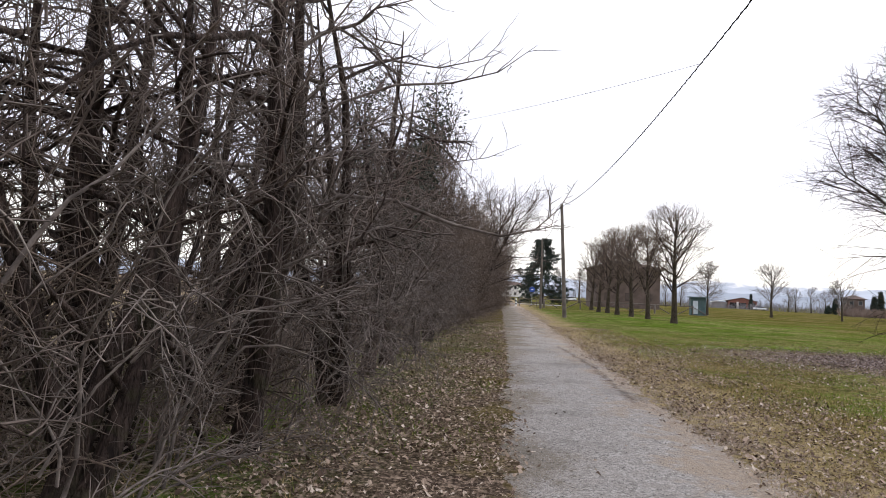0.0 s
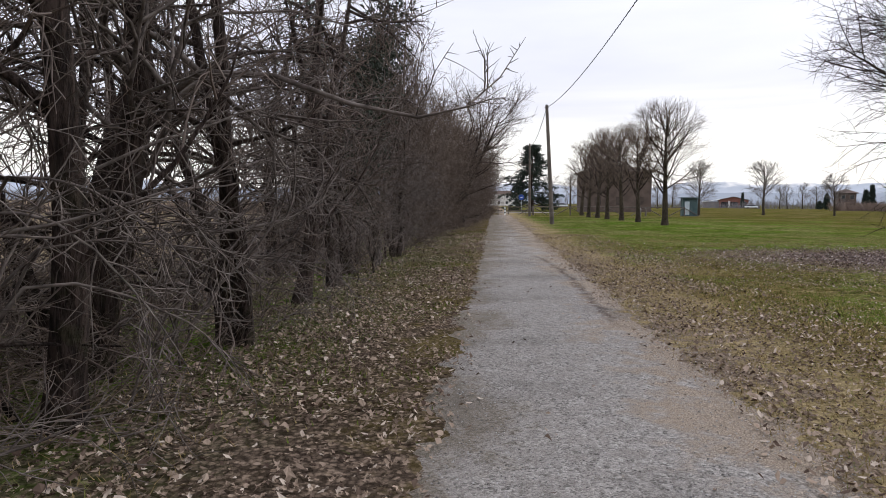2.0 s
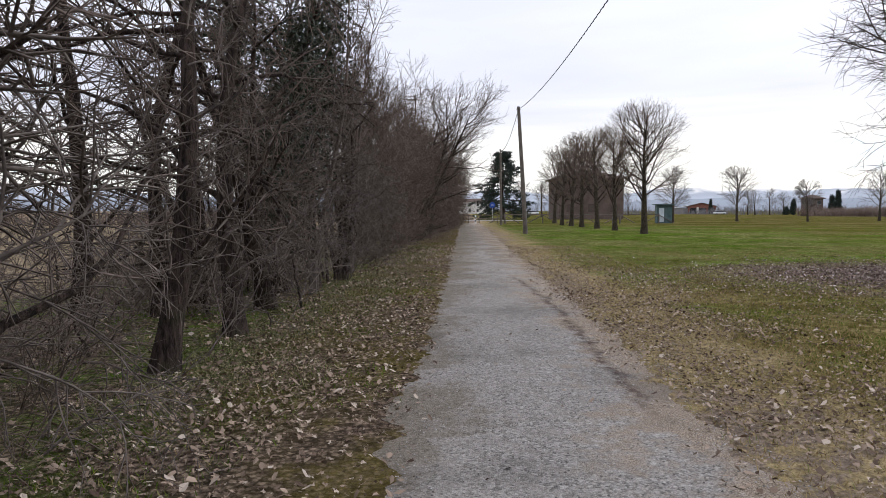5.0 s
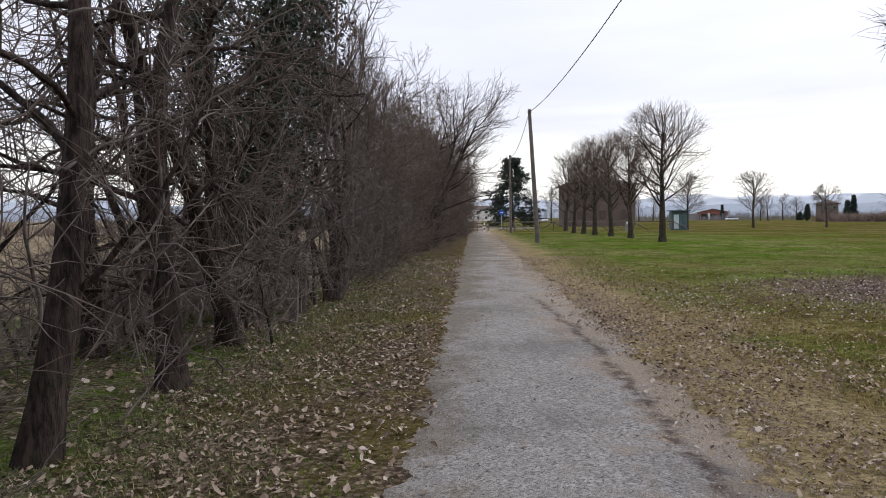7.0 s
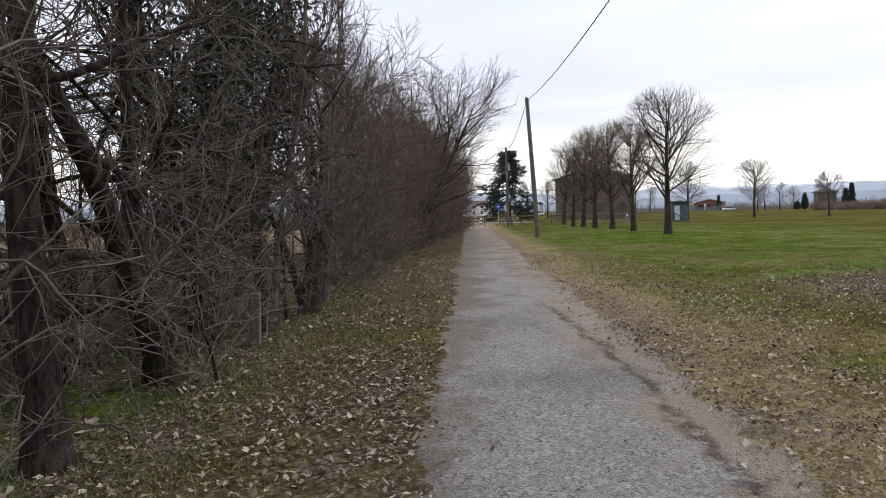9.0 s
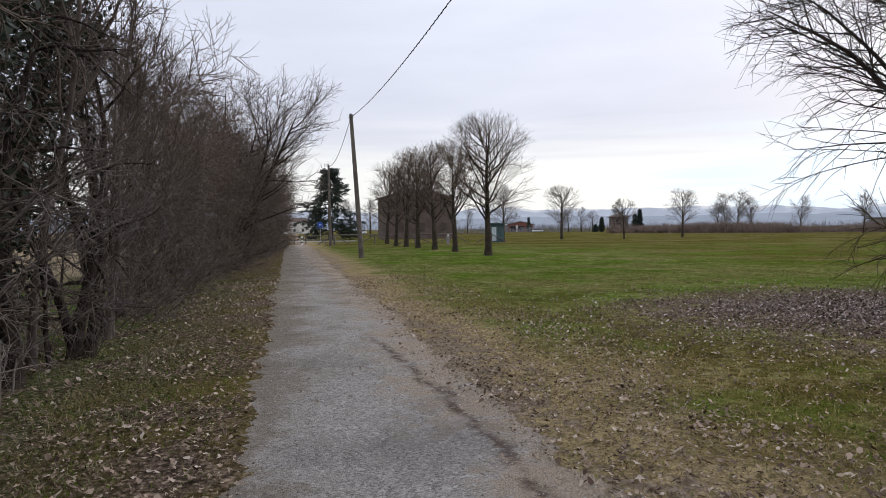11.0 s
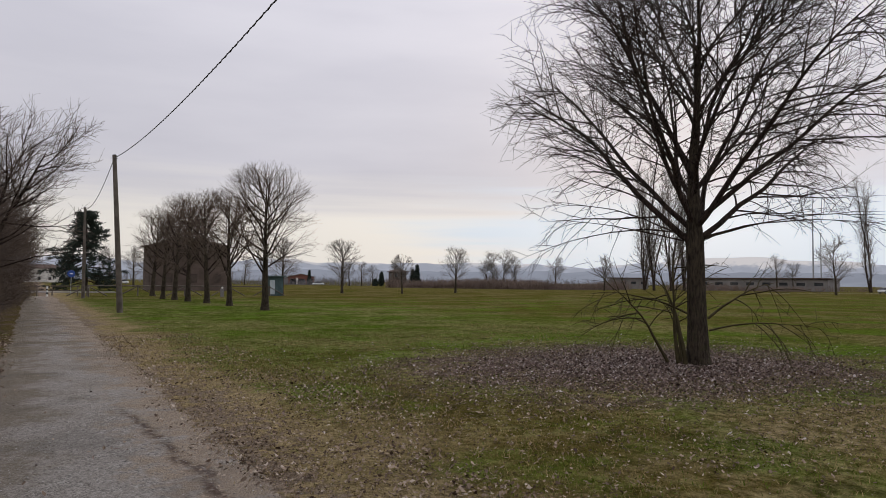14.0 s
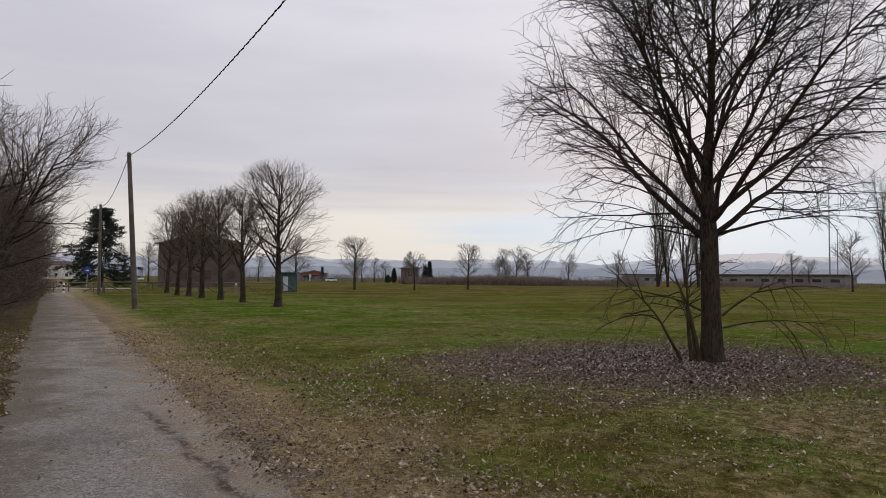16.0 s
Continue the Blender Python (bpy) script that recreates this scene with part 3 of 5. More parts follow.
# ---- fallen leaves and grass ----
def scatter_leaves(name, count, place, size, mat, label, seed, lobed=False):
    """Curled leaves of four triangles each lying on the ground."""
    rng = np.random.default_rng(seed)
    P = place(rng, count)
    n = len(P)
    a = rng.uniform(0, 2 * math.pi, n)
    s = size * (0.4 + 1.1 * rng.random(n) ** 1.4)
    curl = rng.uniform(0.08, 0.55, n) * s
    tilt = rng.uniform(-0.7, 0.7, n) * s
    if lobed:
        r = np.array([1.0, 0.42, 0.8, 0.36, 0.62, 0.5, 0.62, 0.36, 0.8, 0.42])
        th = np.arange(10) * 2 * math.pi / 10
        shape = np.stack([r * np.cos(th), r * np.sin(th)], 1)
    else:
        shape = np.array([(-1.0, 0.0), (-0.3, -0.62), (0.55, -0.5), (1.0, 0.0), (0.35, 0.62), (-0.45, 0.5)])
    k = len(shape)
    crumple = rng.uniform(0.45, 1.2, (n, k))
    u = shape[None, :, 0] * s[:, None] * 0.5 * crumple
    v = shape[None, :, 1] * s[:, None] * 0.5 * crumple * rng.uniform(0.7, 1.5, (n, 1))
    up = 0.25 + 0.75 * rng.random((n, k))
    X = P[:, 0:1] + u * np.cos(a)[:, None] - v * np.sin(a)[:, None]
    Y = P[:, 1:2] + u * np.sin(a)[:, None] + v * np.cos(a)[:, None]
    Z = P[:, 2:3] + up * curl[:, None] + shape[None, :, 0] * tilt[:, None] * 0.5 + np.abs(tilt)[:, None] * 0.5
    V = np.stack([X, Y, Z], -1)
    if lobed:
        mid = V.mean(axis=1, keepdims=True) - np.array([0, 0, 0.004])
        V = np.concatenate([V, mid], 1)
        base = np.arange(n)[:, None] * 11
        F = np.concatenate([base + np.array([[q, (q + 1) % 10, (q + 2) % 10, 10]]) for q in range(0, 10, 2)])
    else:
        base = np.arange(n)[:, None] * 6
        F = np.concatenate([base + np.array([[0, 1, 2, 3]]), base + np.array([[0, 3, 4, 5]])])
    ob = mesh_object(name, V.reshape(-1, 3).tolist(), F.tolist(), mat)
    return tagged(ob, label, "leaves", kind="stuff")


def blades(name, count, place, height, mat, label, seed, width=0.006):
    """Grass blades, two bent triangles each."""
    rng = np.random.default_rng(seed)
    P = place(rng, count)
    n = len(P)
    a = rng.uniform(0, 2 * math.pi, n)
    h = height * rng.uniform(0.3, 1.2, n)
    l = height * rng.uniform(0.4, 2.0, n)
    wd = width * rng.uniform(0.7, 1.5, n)
    ca, sa = np.cos(a), np.sin(a)
    z0 = P[:, 2]
    A = np.stack([P[:, 0] - sa * wd, P[:, 1] + ca * wd, z0 - 0.008], 1)
    B = np.stack([P[:, 0] + sa * wd, P[:, 1] - ca * wd, z0 - 0.008], 1)
    D = np.stack([P[:, 0] + ca * l, P[:, 1] + sa * l, z0 + h], 1)
    V = np.stack([A, B, D], 1).reshape(-1, 3)
    F = np.arange(n * 3).reshape(-1, 3)
    ob = mesh_object(name, V.tolist(), F.tolist(), mat)
    return tagged(ob, label, "grass", kind="stuff")


def patchy(P, scale, lo, rng, seed):
    """Keeps the points where a slow noise is high, softly."""
    v = np.array([noise.noise(Vector((x * scale, y * scale, seed))) for x, y in P[:, :2]])
    return P[v + rng.normal(0, 0.15, len(P)) > lo]


def rectangle(x0, x1, y0, y1, near=1.0, scale=0.0, lo=0.0, seed=0.0):
    """Points of a rectangle, denser towards its near end; optionally in patches."""
    def place(rng, n):
        P = np.stack([rng.uniform(x0, x1, n), y0 + (y1 - y0) * rng.random(n) ** near, np.full(n, 0.004)], 1)
        P[:, :2] += rng.normal(0, 1, (n, 2)) * (0.07, 0.8)
        return patchy(P, scale, lo, rng, seed) if scale else P
    return place


def disc(cx, cy, rx, ry):
    def place(rng, n):
        a, r = rng.uniform(0, 2 * math.pi, n), np.abs(rng.normal(0, 0.55, n))
        return np.stack([cx + rx * r * np.cos(a), cy + ry * r * np.sin(a), np.full(n, 0.01)], 1)
    return place


scatter_leaves("fallen_leaves", 15000, rectangle(-2.9, -0.72, 2.0, 17, 1.15, 0.7, -0.22, 5.0), 0.048, LEAF, "pale lobed leaves on the verge below the hedge", 20, True)
scatter_leaves("fallen_leaves", 13000, rectangle(1.55, 3.3, 2.5, 19, 1.1, 0.8, -0.16, 4.0), 0.046, LEAF, "pale lobed leaves on the dry grass verge", 19, True)
scatter_leaves("fallen_leaves", 13000, rectangle(-2.6, -0.66, 1.5, 34, 1.5, 0.6, -0.18, 3.0), 0.050, LEAF, "brown fallen leaves on the verge below the hedge", 21)
scatter_leaves("fallen_leaves", 5500, rectangle(-5.5, -2.5, 1.5, 30, 1.3), 0.065, LEAF, "brown fallen leaves between the hedge trunks", 22)
scatter_leaves("fallen_leaves", 17000, rectangle(1.4, 4.2, 2, 34, 1.4, 0.6, -0.10, 4.0), 0.046, LEAF, "brown fallen leaves on the dry grass verge", 23)
scatter_leaves("fallen_leaves", 34000, rectangle(3.2, 14, 9, 24, 1.1, 0.4, -0.16, 6.0), 0.035, LEAF, "pale fallen leaves scattered over the lawn", 24)
scatter_leaves("fallen_leaves", 2200, rectangle(1.15, 1.7, 2, 30, 1.2, 0.9, -0.05, 8.0), 0.042, LEAF, "dry leaves and crumbs on the path's dusty edge", 29)
scatter_leaves("fallen_leaves", 700, rectangle(-0.78, -0.5, 2, 30, 1.2, 0.9, 0.0, 8.0), 0.05, LEAF, "dry leaves drifted against the path's edge", 28)
scatter_leaves("fallen_leaves", 38000, disc(11.2, 20.8, 6.3, 4.9), 0.048, LEAF_PURPLE, "grey-brown carpet of leaves under the maple", 25)
scatter_leaves("fallen_leaves", 140, rectangle(-0.6, 1.3, 3, 26, 1.3), 0.04, LEAF, "a few dry leaves lying on the gravel", 26)


def pebbles(name, count, x0, x1, y0, y1, label, seed):
    """Small loose stones, flattened octahedra."""
    rng = np.random.default_rng(seed)
    c = np.stack([rng.uniform(x0, x1, count), y0 + (y1 - y0) * rng.random(count) ** 1.4, np.full(count, 0.010)], 1)
    a = rng.uniform(0, 6.28, count)
    s = 0.007 * rng.uniform(0.4, 1.3, count) ** 1.5
    shape = np.array([(1, 0, 0), (0, 0.8, 0), (-1, 0.1, 0), (0.1, -0.75, 0), (0.1, 0, 0.7), (0, 0, -0.6)])
    x = (shape[None, :, 0] * np.cos(a)[:, None] - shape[None, :, 1] * np.sin(a)[:, None]) * s[:, None] + c[:, 0:1]
    y = (shape[None, :, 0] * np.sin(a)[:, None] + shape[None, :, 1] * np.cos(a)[:, None]) * s[:, None] + c[:, 1:2]
    z = shape[None, :, 2] * s[:, None] + c[:, 2:3]
    V = np.stack([x, y, z], -1).reshape(-1, 3)
    base = np.arange(count)[:, None] * 6
    F = np.concatenate([base + np.array([f]) for f in ((0, 1, 4), (1, 2, 4), (2, 3, 4), (3, 0, 4))])
    tagged(mesh_object(name, V.tolist(), F.tolist(), STONE), label, "gravel", kind="stuff")


STONE = leaf_material("loose_stone", (0.10, 0.094, 0.086), (0.40, 0.38, 0.355), (0.52, 0.50, 0.47))
pebbles("gravel", 16000, -0.66, 1.7, 3.5, 20, "loose grey gravel on the path", 27)
blades("grass", 60000, rectangle(1.45, 4.6, 3, 34, 1.6), 0.03, BLADE_DRY, "dry straw-coloured grass beside the path", 31, 0.003)
blades("grass", 80000, rectangle(3.0, 17, 9, 40, 1.5, 0.35, -0.2, 2.0), 0.030, BLADE_GREEN, "short green lawn grass with dry blades", 32, 0.004)
blades("grass", 110000, rectangle(3.0, 17, 9, 34, 1.4, 0.5, -0.1, 8.0), 0.03, BLADE_DRY, "dry blades among the lawn grass", 33, 0.004)
blades("grass", 28000, rectangle(-3.2, -1.5, 10.5, 32, 1.3, 0.45, -0.12, 3.0), 0.035, BLADE_OLIVE, "dull olive grass growing through the leaf litter", 36, 0.004)
blades("grass", 26000, rectangle(-3.4, -0.8, 7.5, 36, 1.4, 0.6, -0.02, 7.0), 0.030, BLADE_GREEN, "tufts of green grass on the leafy verge", 34, 0.004)
blades("grass", 14000, rectangle(-4.5, -1.9, 3, 40, 1.2, 0.45, -0.1, 9.0), 0.05, BLADE_DRY, "tall dry grass at the foot of the hedge", 35, 0.003)

# ---- the hedge of bare trees ----
HEDGE_LABELS = ("bare hedge tree with tangled brown twigs beside the path", "leaning bare hedge tree with long arching branches",
                "many-stemmed bare hedge tree with dense drooping twigs", "slim bare hedge tree with upright shoots",
                "bare hedge tree smothered in dark ivy")


def hedge_variants():
    """Five kinds of hedge tree, each built once."""
    made = []
    specs = [
        dict(height=6.4, r=0.125, stems=1, clear=0.13, limb_k=20, limb_len=2.9, limb_ang=(45, 95), limb_trop=0.02, k2=8, len2=1.05, k3=5, len3=0.45, trop3=-0.03),
        dict(height=5.8, r=0.13, stems=2, clear=0.12, limb_k=12, limb_len=2.7, limb_ang=(50, 100), limb_trop=-0.02, k2=8, len2=1.1, k3=5, len3=0.45, trop3=-0.05, spread=0.15),
        dict(height=6.0, r=0.11, stems=3, clear=0.10, limb_k=9, limb_len=2.4, limb_ang=(40, 95), limb_trop=0.0, k2=8, len2=1.0, k3=5, len3=0.45, trop3=-0.03, spread=0.14),
        dict(height=7.2, r=0.13, stems=3, clear=0.16, limb_k=9, limb_len=2.7, limb_ang=(28, 65), limb_trop=0.08, k2=9, len2=1.2, k3=6, len3=0.55, trop2=0.10, trop3=0.08, spread=0.16),
        dict(height=5.6, r=0.125, stems=1, clear=0.10, limb_k=24, limb_len=2.5, limb_ang=(55, 110), limb_trop=-0.03, k2=8, len2=1.0, k3=5, len3=0.45, trop3=-0.06),
        dict(height=6.6, r=0.13, stems=3, clear=0.10, limb_k=9, limb_len=2.7, limb_ang=(30, 75), limb_trop=0.05, k2=7, len2=1.2, k3=5, len3=0.6, trop2=0.08, trop3=0.05, spread=0.16),
        dict(height=5.6, r=0.13, stems=2, clear=0.06, limb_k=15, limb_len=2.5, limb_ang=(45, 100), limb_trop=0.0, k2=7, len2=1.1, k3=5, len3=0.55, trop3=0.0, spread=0.16),
    ]
    for i, sp in enumerate(specs):
        rng = np.random.default_rng(100 + i)
        lv = lean_tree(rng, wig=0.19, face=2.05, tw=0.0023 if i < 5 else 0.005, limb_r=0.24, cone=i < 5 and i != 3, **sp)
        made.append(tree("hedge_tree", -200, -200, lv, (BARK, BARK, TWIG_BROWN if i % 2 else TWIG), HEDGE_LABELS[i % 4], "tree", "hedge trees along the path"))
    return made


def hedge():
    base = hedge_variants()
    rng = random.Random(7)
    spots = [(-3.7, 1.9, 4), (-4.2, 3.5, 1), (-3.7, 5.0, 2), (-5.2, 3.2, -1), (-5.3, 5.4, 2), (-4.1, 6.0, 4), (-5.6, 7.9, 0), (-4.3, 8.1, 2), (-3.05, 6.5, 0), (-4.8, 6.8, 4), (-3.05, 9.0, 2), (-4.7, 9.2, 1), (-3.05, 11.75, 0), (-3.0, 13.6, 4),
             (-4.7, 12.2, -1), (-4.6, 10.5, -1), (-5.1, 13.9, 0), (-4.5, 14.9, 4), (-5.0, 18.0, 0), (-4.6, 20.6, 4), (-3.15, 15.85, 1), (-3.1, 18.4, 4), (-6.2, 5.6, 1), (-6.0, 7.4, 0), (-6.2, 12.6, 0), (-4.7, 16.4, 2), (-3.05, 20.1, 2), (-3.1, 22.1, 1)]
    y = 24.2
    while y < 76:
        spots.append((-3.2 + rng.uniform(-0.35, 0.35) + min(1.35, max(0.0, (y - 33) * 0.06)), y, rng.choice((0, 1, 2, 4) if y < 31 else (0, 2, 3, 3)) if y < 38 else rng.choice((5, 6))))
        y += rng.uniform(1.7, 2.2) if y < 45 else 3.6
    y = 33.0
    while y < 45:
        spots.append((-4.9 + rng.uniform(-0.3, 0.3), y, 3))
        y += rng.uniform(4.0, 5.0)
    for x, y, kind in spots:
        s = rng.uniform(0.9, 1.1) * (0.78 if 17 < y < 32 and x > -4 else 1.0)
        flip = rng.choice((-1, 1))
        turn = rng.uniform(-14, 14)
        if kind < 0:
            continue
        copy_thing(base[kind], pose(x, y, 0, 0, 0, turn) @ Matrix.Diagonal((s, s * flip, s, 1)))
    for b in base:
        for o in (*b.children_recursive, b):
            bpy.data.objects.remove(o)


hedge()


def limb_tree():
    """The leaning tree whose long limb reaches over the path."""
    rng = np.random.default_rng(44)
    trunk = np.array([[(0, 0, -0.1), (0.12, 0, 0.7), (0.3, 0, 1.4), (0.42, 0.02, 2.1), (0.42, 0.1, 3.0), (0.35, 0.2, 4.2), (0.3, 0.2, 5.6)]], float)
    tr = np.array([[0.17, 0.14, 0.125, 0.115, 0.09, 0.06, 0.02]])
    limb = np.array([[(0.38, 0, 2.05), (1.0, -0.1, 2.42), (1.6, -0.15, 2.38), (2.2, -0.2, 2.16), (2.7, -0.2, 2.06), (3.05, -0.1, 2.15), (3.3, 0.1, 2.4), (3.5, 0.3, 2.75)]], float)
    lr = np.array([[0.036, 0.028, 0.022, 0.017, 0.012, 0.009, 0.005, 0.002]])
    high = np.array([[(0.42, 0.1, 3.0), (0.9, 0.05, 3.45), (1.5, 0, 3.65), (2.1, 0.05, 3.7), (2.6, 0.1, 3.85), (3.0, 0.1, 4.15)],
                     [(0.40, 0.1, 3.4), (0.8, 0.3, 3.9), (1.3, 0.5, 4.1), (1.9, 0.6, 4.05), (2.4, 0.7, 4.2), (2.7, 0.7, 4.5)],
                     [(0.42, 0.1, 2.7), (0.9, 0.4, 3.0), (1.5, 0.7, 3.1), (2.0, 0.9, 3.0), (2.5, 1.0, 3.1), (2.9, 1.1, 3.3)]], float)
    hr = np.array([0.022, 0.018, 0.016])[:, None] * np.linspace(1, 0.12, 6)[None]
    H2, HR2 = sprout(np.random.default_rng(45), high, hr, 10, 0.2, 0.98, (30, 75), 0.6, 0.5, 5, 0.14, 0.0, 0.006, 0.002, 0.5)
    A, AR = sprout(rng, trunk, tr, 14, 0.25, 0.98, (45, 95), 2.4, 0.3, 9, 0.16, 0.0, 0.026, 0.004, 0.4)
    B, BR = sprout(rng, A, AR, 9, 0.12, 1.0, (25, 65), 1.1, 0.4, 5, 0.15, -0.02, 0.016, 0.0035, 0.4)
    B2, BR2 = sprout(rng, limb, lr, 14, 0.1, 0.85, (30, 80), 0.8, 0.5, 6, 0.14, -0.06, 0.0048, 0.0016, 0.8)
    C, CR = sprout(rng, B, BR, 6, 0.1, 1.0, (25, 70), 0.5, 0.5, 4, 0.15, -0.04, 0.006, 0.002, 0.3)
    # short spurs along the limb
    N, NR = sprout(rng, limb, lr, 60, 0.05, 0.98, (50, 95), 0.07, 0.6, 3, 0.2, 0.03, 0.004, 0.0018, 0.0)
    A, AR, _ = trim((A, AR, 6), 2.2)
    B, BR, _ = trim((B, BR, 4), 2.3)
    C, CR, _ = trim((C, CR, 3), 2.4)
    ok = ~((B2[:, :, 0] > 2.0) & (B2[:, :, 2] < 2.04)).any(axis=1)
    B2, BR2 = B2[ok], BR2[ok]
    C2, CR2 = sprout(rng, B2, BR2, 6, 0.1, 1.0, (30, 70), 0.24, 0.6, 4, 0.15, -0.02, 0.0028, 0.0013, 0.3)
    ok = ~((C2[:, :, 0] > 2.0) & (C2[:, :, 2] < 1.98)).any(axis=1)
    C2, CR2 = C2[ok], CR2[ok]
    return tree("hedge_tree", -3.6, 7.7, [[(trunk, tr, 10)], [(limb, lr, 8), (high, hr, 6), (A, AR, 6)], [(N, NR, 3), (H2, HR2, 3), (B, BR, 4), (B2, BR2, 4), (C, CR, 3), (C2, CR2, 3)]],
                (BARK, TWIG_GREY, TWIG_GREY), HEDGE_LABELS[1], "tree", "hedge trees along the path")


limb_tree()


def arching_shoots():
    """Long grey shoots that lean out of the hedge towards the path, as bushes of their own."""
    spots = [(-2.9, 3.6), (-2.9, 5.2), (-2.7, 7.0), (-2.8, 9.6), (-2.8, 12.4), (-2.8, 14.8), (-2.8, 17.6), (-2.8, 20.4), (-2.8, 23.0), (-2.7, 26.0)]
    for i, (x, y) in enumerate(spots):
        rng = np.random.default_rng(300 + i)
        k = 16 if y < 13 else 24
        start = np.stack([rng.normal(-0.1, 0.15, k), rng.normal(0, 0.5, k), rng.uniform(0.3, 2.8 if y < 13 else 2.0, k)], 1)
        start[:4, 2] = -0.05
        way = np.stack([rng.uniform(0.1, 0.9, k), rng.normal(0, 0.5, k), rng.uniform(0.3, 1.2, k)], 1)
        A = run(rng, start, way, rng.uniform(1.0, 2.4 if y < 9 else 1.9, k), 11, 0.18, -0.08)
        AR = rng.uniform(0.007, 0.014, (k, 1)) * np.linspace(1, 0.12, 11)[None]
        A, AR, _ = trim((A, AR, 6), 1.55, 0.7)
        B, BR = sprout(rng, A, AR, 8, 0.15, 1.0, (25, 70), 0.6, 0.5, 5, 0.14, -0.03, 0.005, 0.0018, 0.4)
        B, BR, _ = trim((B, BR, 4), 1.65, 0.7)
        C, CR = sprout(rng, B, BR, 4, 0.1, 1.0, (25, 70), 0.2, 0.5, 3, 0.14, -0.02, 0.003, 0.0013, 0.3)
        t = tree("hedge_shrub", x, y, [[], [], [(B, BR, 3), (C, CR, 3)]], (TWIG_GREY, TWIG_GREY, TWIG_GREY),
                 "bare thorny shrub with long arching grey shoots", "shrub", "shrubs along the hedge")
        for q in range(len(A)):
            new("shoot", tube_mesh("shoot", [(A[q:q + 1], AR[q:q + 1], 6)], TWIG_GREY)).parent = t


arching_shoots()


def undergrowth():
    """Low tangles of brown shoots between the nearest hedge trunks."""
    for i, (x, y) in enumerate([(-4.1, 4.4), (-3.6, 6.4), (-3.5, 8.2), (-3.6, 10.4)]):
        rng = np.random.default_rng(340 + i)
        k = 16
        start = np.stack([rng.normal(0, 0.3, k), rng.normal(0, 0.7, k), np.full(k, -0.05)], 1)
        way = np.stack([rng.uniform(-0.5, 1.0, k), rng.normal(0, 0.7, k), rng.uniform(0.5, 1.2, k)], 1)
        A = run(rng, start, way, rng.uniform(0.9, 1.7, k), 9, 0.16, -0.09)
        AR = rng.uniform(0.004, 0.008, (k, 1)) * np.linspace(1, 0.15, 9)[None]
        A, AR, _ = trim((A, AR, 5), 1.9, 0.5)
        B, BR = sprout(rng, A, AR, 7, 0.15, 1.0, (25, 75), 0.6, 0.5, 5, 0.15, -0.05, 0.005, 0.0018, 0.4)
        C, CR = sprout(rng, B, BR, 4, 0.1, 1.0, (25, 70), 0.22, 0.5, 3, 0.14, -0.02, 0.003, 0.0013, 0.3)
        t = tree("undergrowth_shrub", x, y, [[], [], [(B, BR, 3), (C, CR, 3)]], (TWIG_BROWN, TWIG_BROWN, TWIG_BROWN),
                 "low tangled brown shrub between the hedge trunks", "shrub", "shrubs along the hedge")
        for q in range(len(A)):
            new("shoot", tube_mesh("shoot", [(A[q:q + 1], AR[q:q + 1], 5)], TWIG_BROWN)).parent = t


undergrowth()


def thicket():
    """Tangled twiggy bushes that fill the depth of the hedge behind its trunks."""
    made = []
    for i in range(3):
        rng = np.random.default_rng(700 + i)
        k = 9
        start = np.stack([rng.normal(0, 0.45, k), rng.normal(0, 0.8, k), np.full(k, -0.08)], 1)
        way = np.stack([rng.normal(0, 0.22, k), rng.normal(0, 0.22, k), np.ones(k)], 1)
        A = run(rng, start, way, rng.uniform(0.7, 1.6, k) * (2.3 if i == 2 else 1.0), 10, 0.12, 0.0)
        AR = rng.uniform(0.014, 0.030, (k, 1)) * np.linspace(1, 0.12, 10)[None]
        B, BR = sprout(rng, A, AR, 13, 0.05, 1.0, (40, 95), 1.0, 0.45, 6, 0.20, -0.03, 0.0075, 0.0022, 0.45)
        C, CR = sprout(rng, B, BR, 6, 0.1, 1.0, (30, 80), 0.55, 0.5, 4, 0.22, -0.02, 0.0034, 0.0016, 0.3)
        D, DR = sprout(rng, C, CR, 2, 0.2, 1.0, (30, 75), 0.22, 0.5, 2, 0.1, 0.0, 0.0022, 0.0013, 0.3)
        t = tree("hedge_shrub", -200, -200, [[], [], [(B, BR, 4), (C, CR, 3), (D, DR, 3)]], (TWIG_BROWN if i == 2 else TWIG_DRY,) * 3,
                 "dense tangled bare shrub filling the hedge between trunks", "shrub", "shrubs along the hedge")
        for q in range(k):
            new("shoot", tube_mesh("shoot", [(A[q:q + 1], AR[q:q + 1], 6)], BARK)).parent = t
        made.append(t)
    rnd = random.Random(33)
    for x, y, kind in [(-4.3, 2.6, 2), (-5.4, 4.3, 2), (-4.4, 5.6, 0), (-5.4, 6.4, 2), (-4.6, 8.9, 1), (-4.6, 11.8, 0), (-4.3, 17.4, 2), (-4.2, 19.7, 2), (-4.6, 15.0, 0), (-5.4, 16.6, 1), (-4.6, 18.0, 1), (-4.9, 20.4, 0)]:
        sc = rnd.uniform(0.9, 1.15)
        copy_thing(made[kind], pose(x, y, 0, 0, 0, rnd.uniform(0, 360)) @ Matrix.Diagonal((sc, sc, sc, 1)))
    for t in made:
        for o in (*t.children_recursive, t):
            bpy.data.objects.remove(o)


thicket()


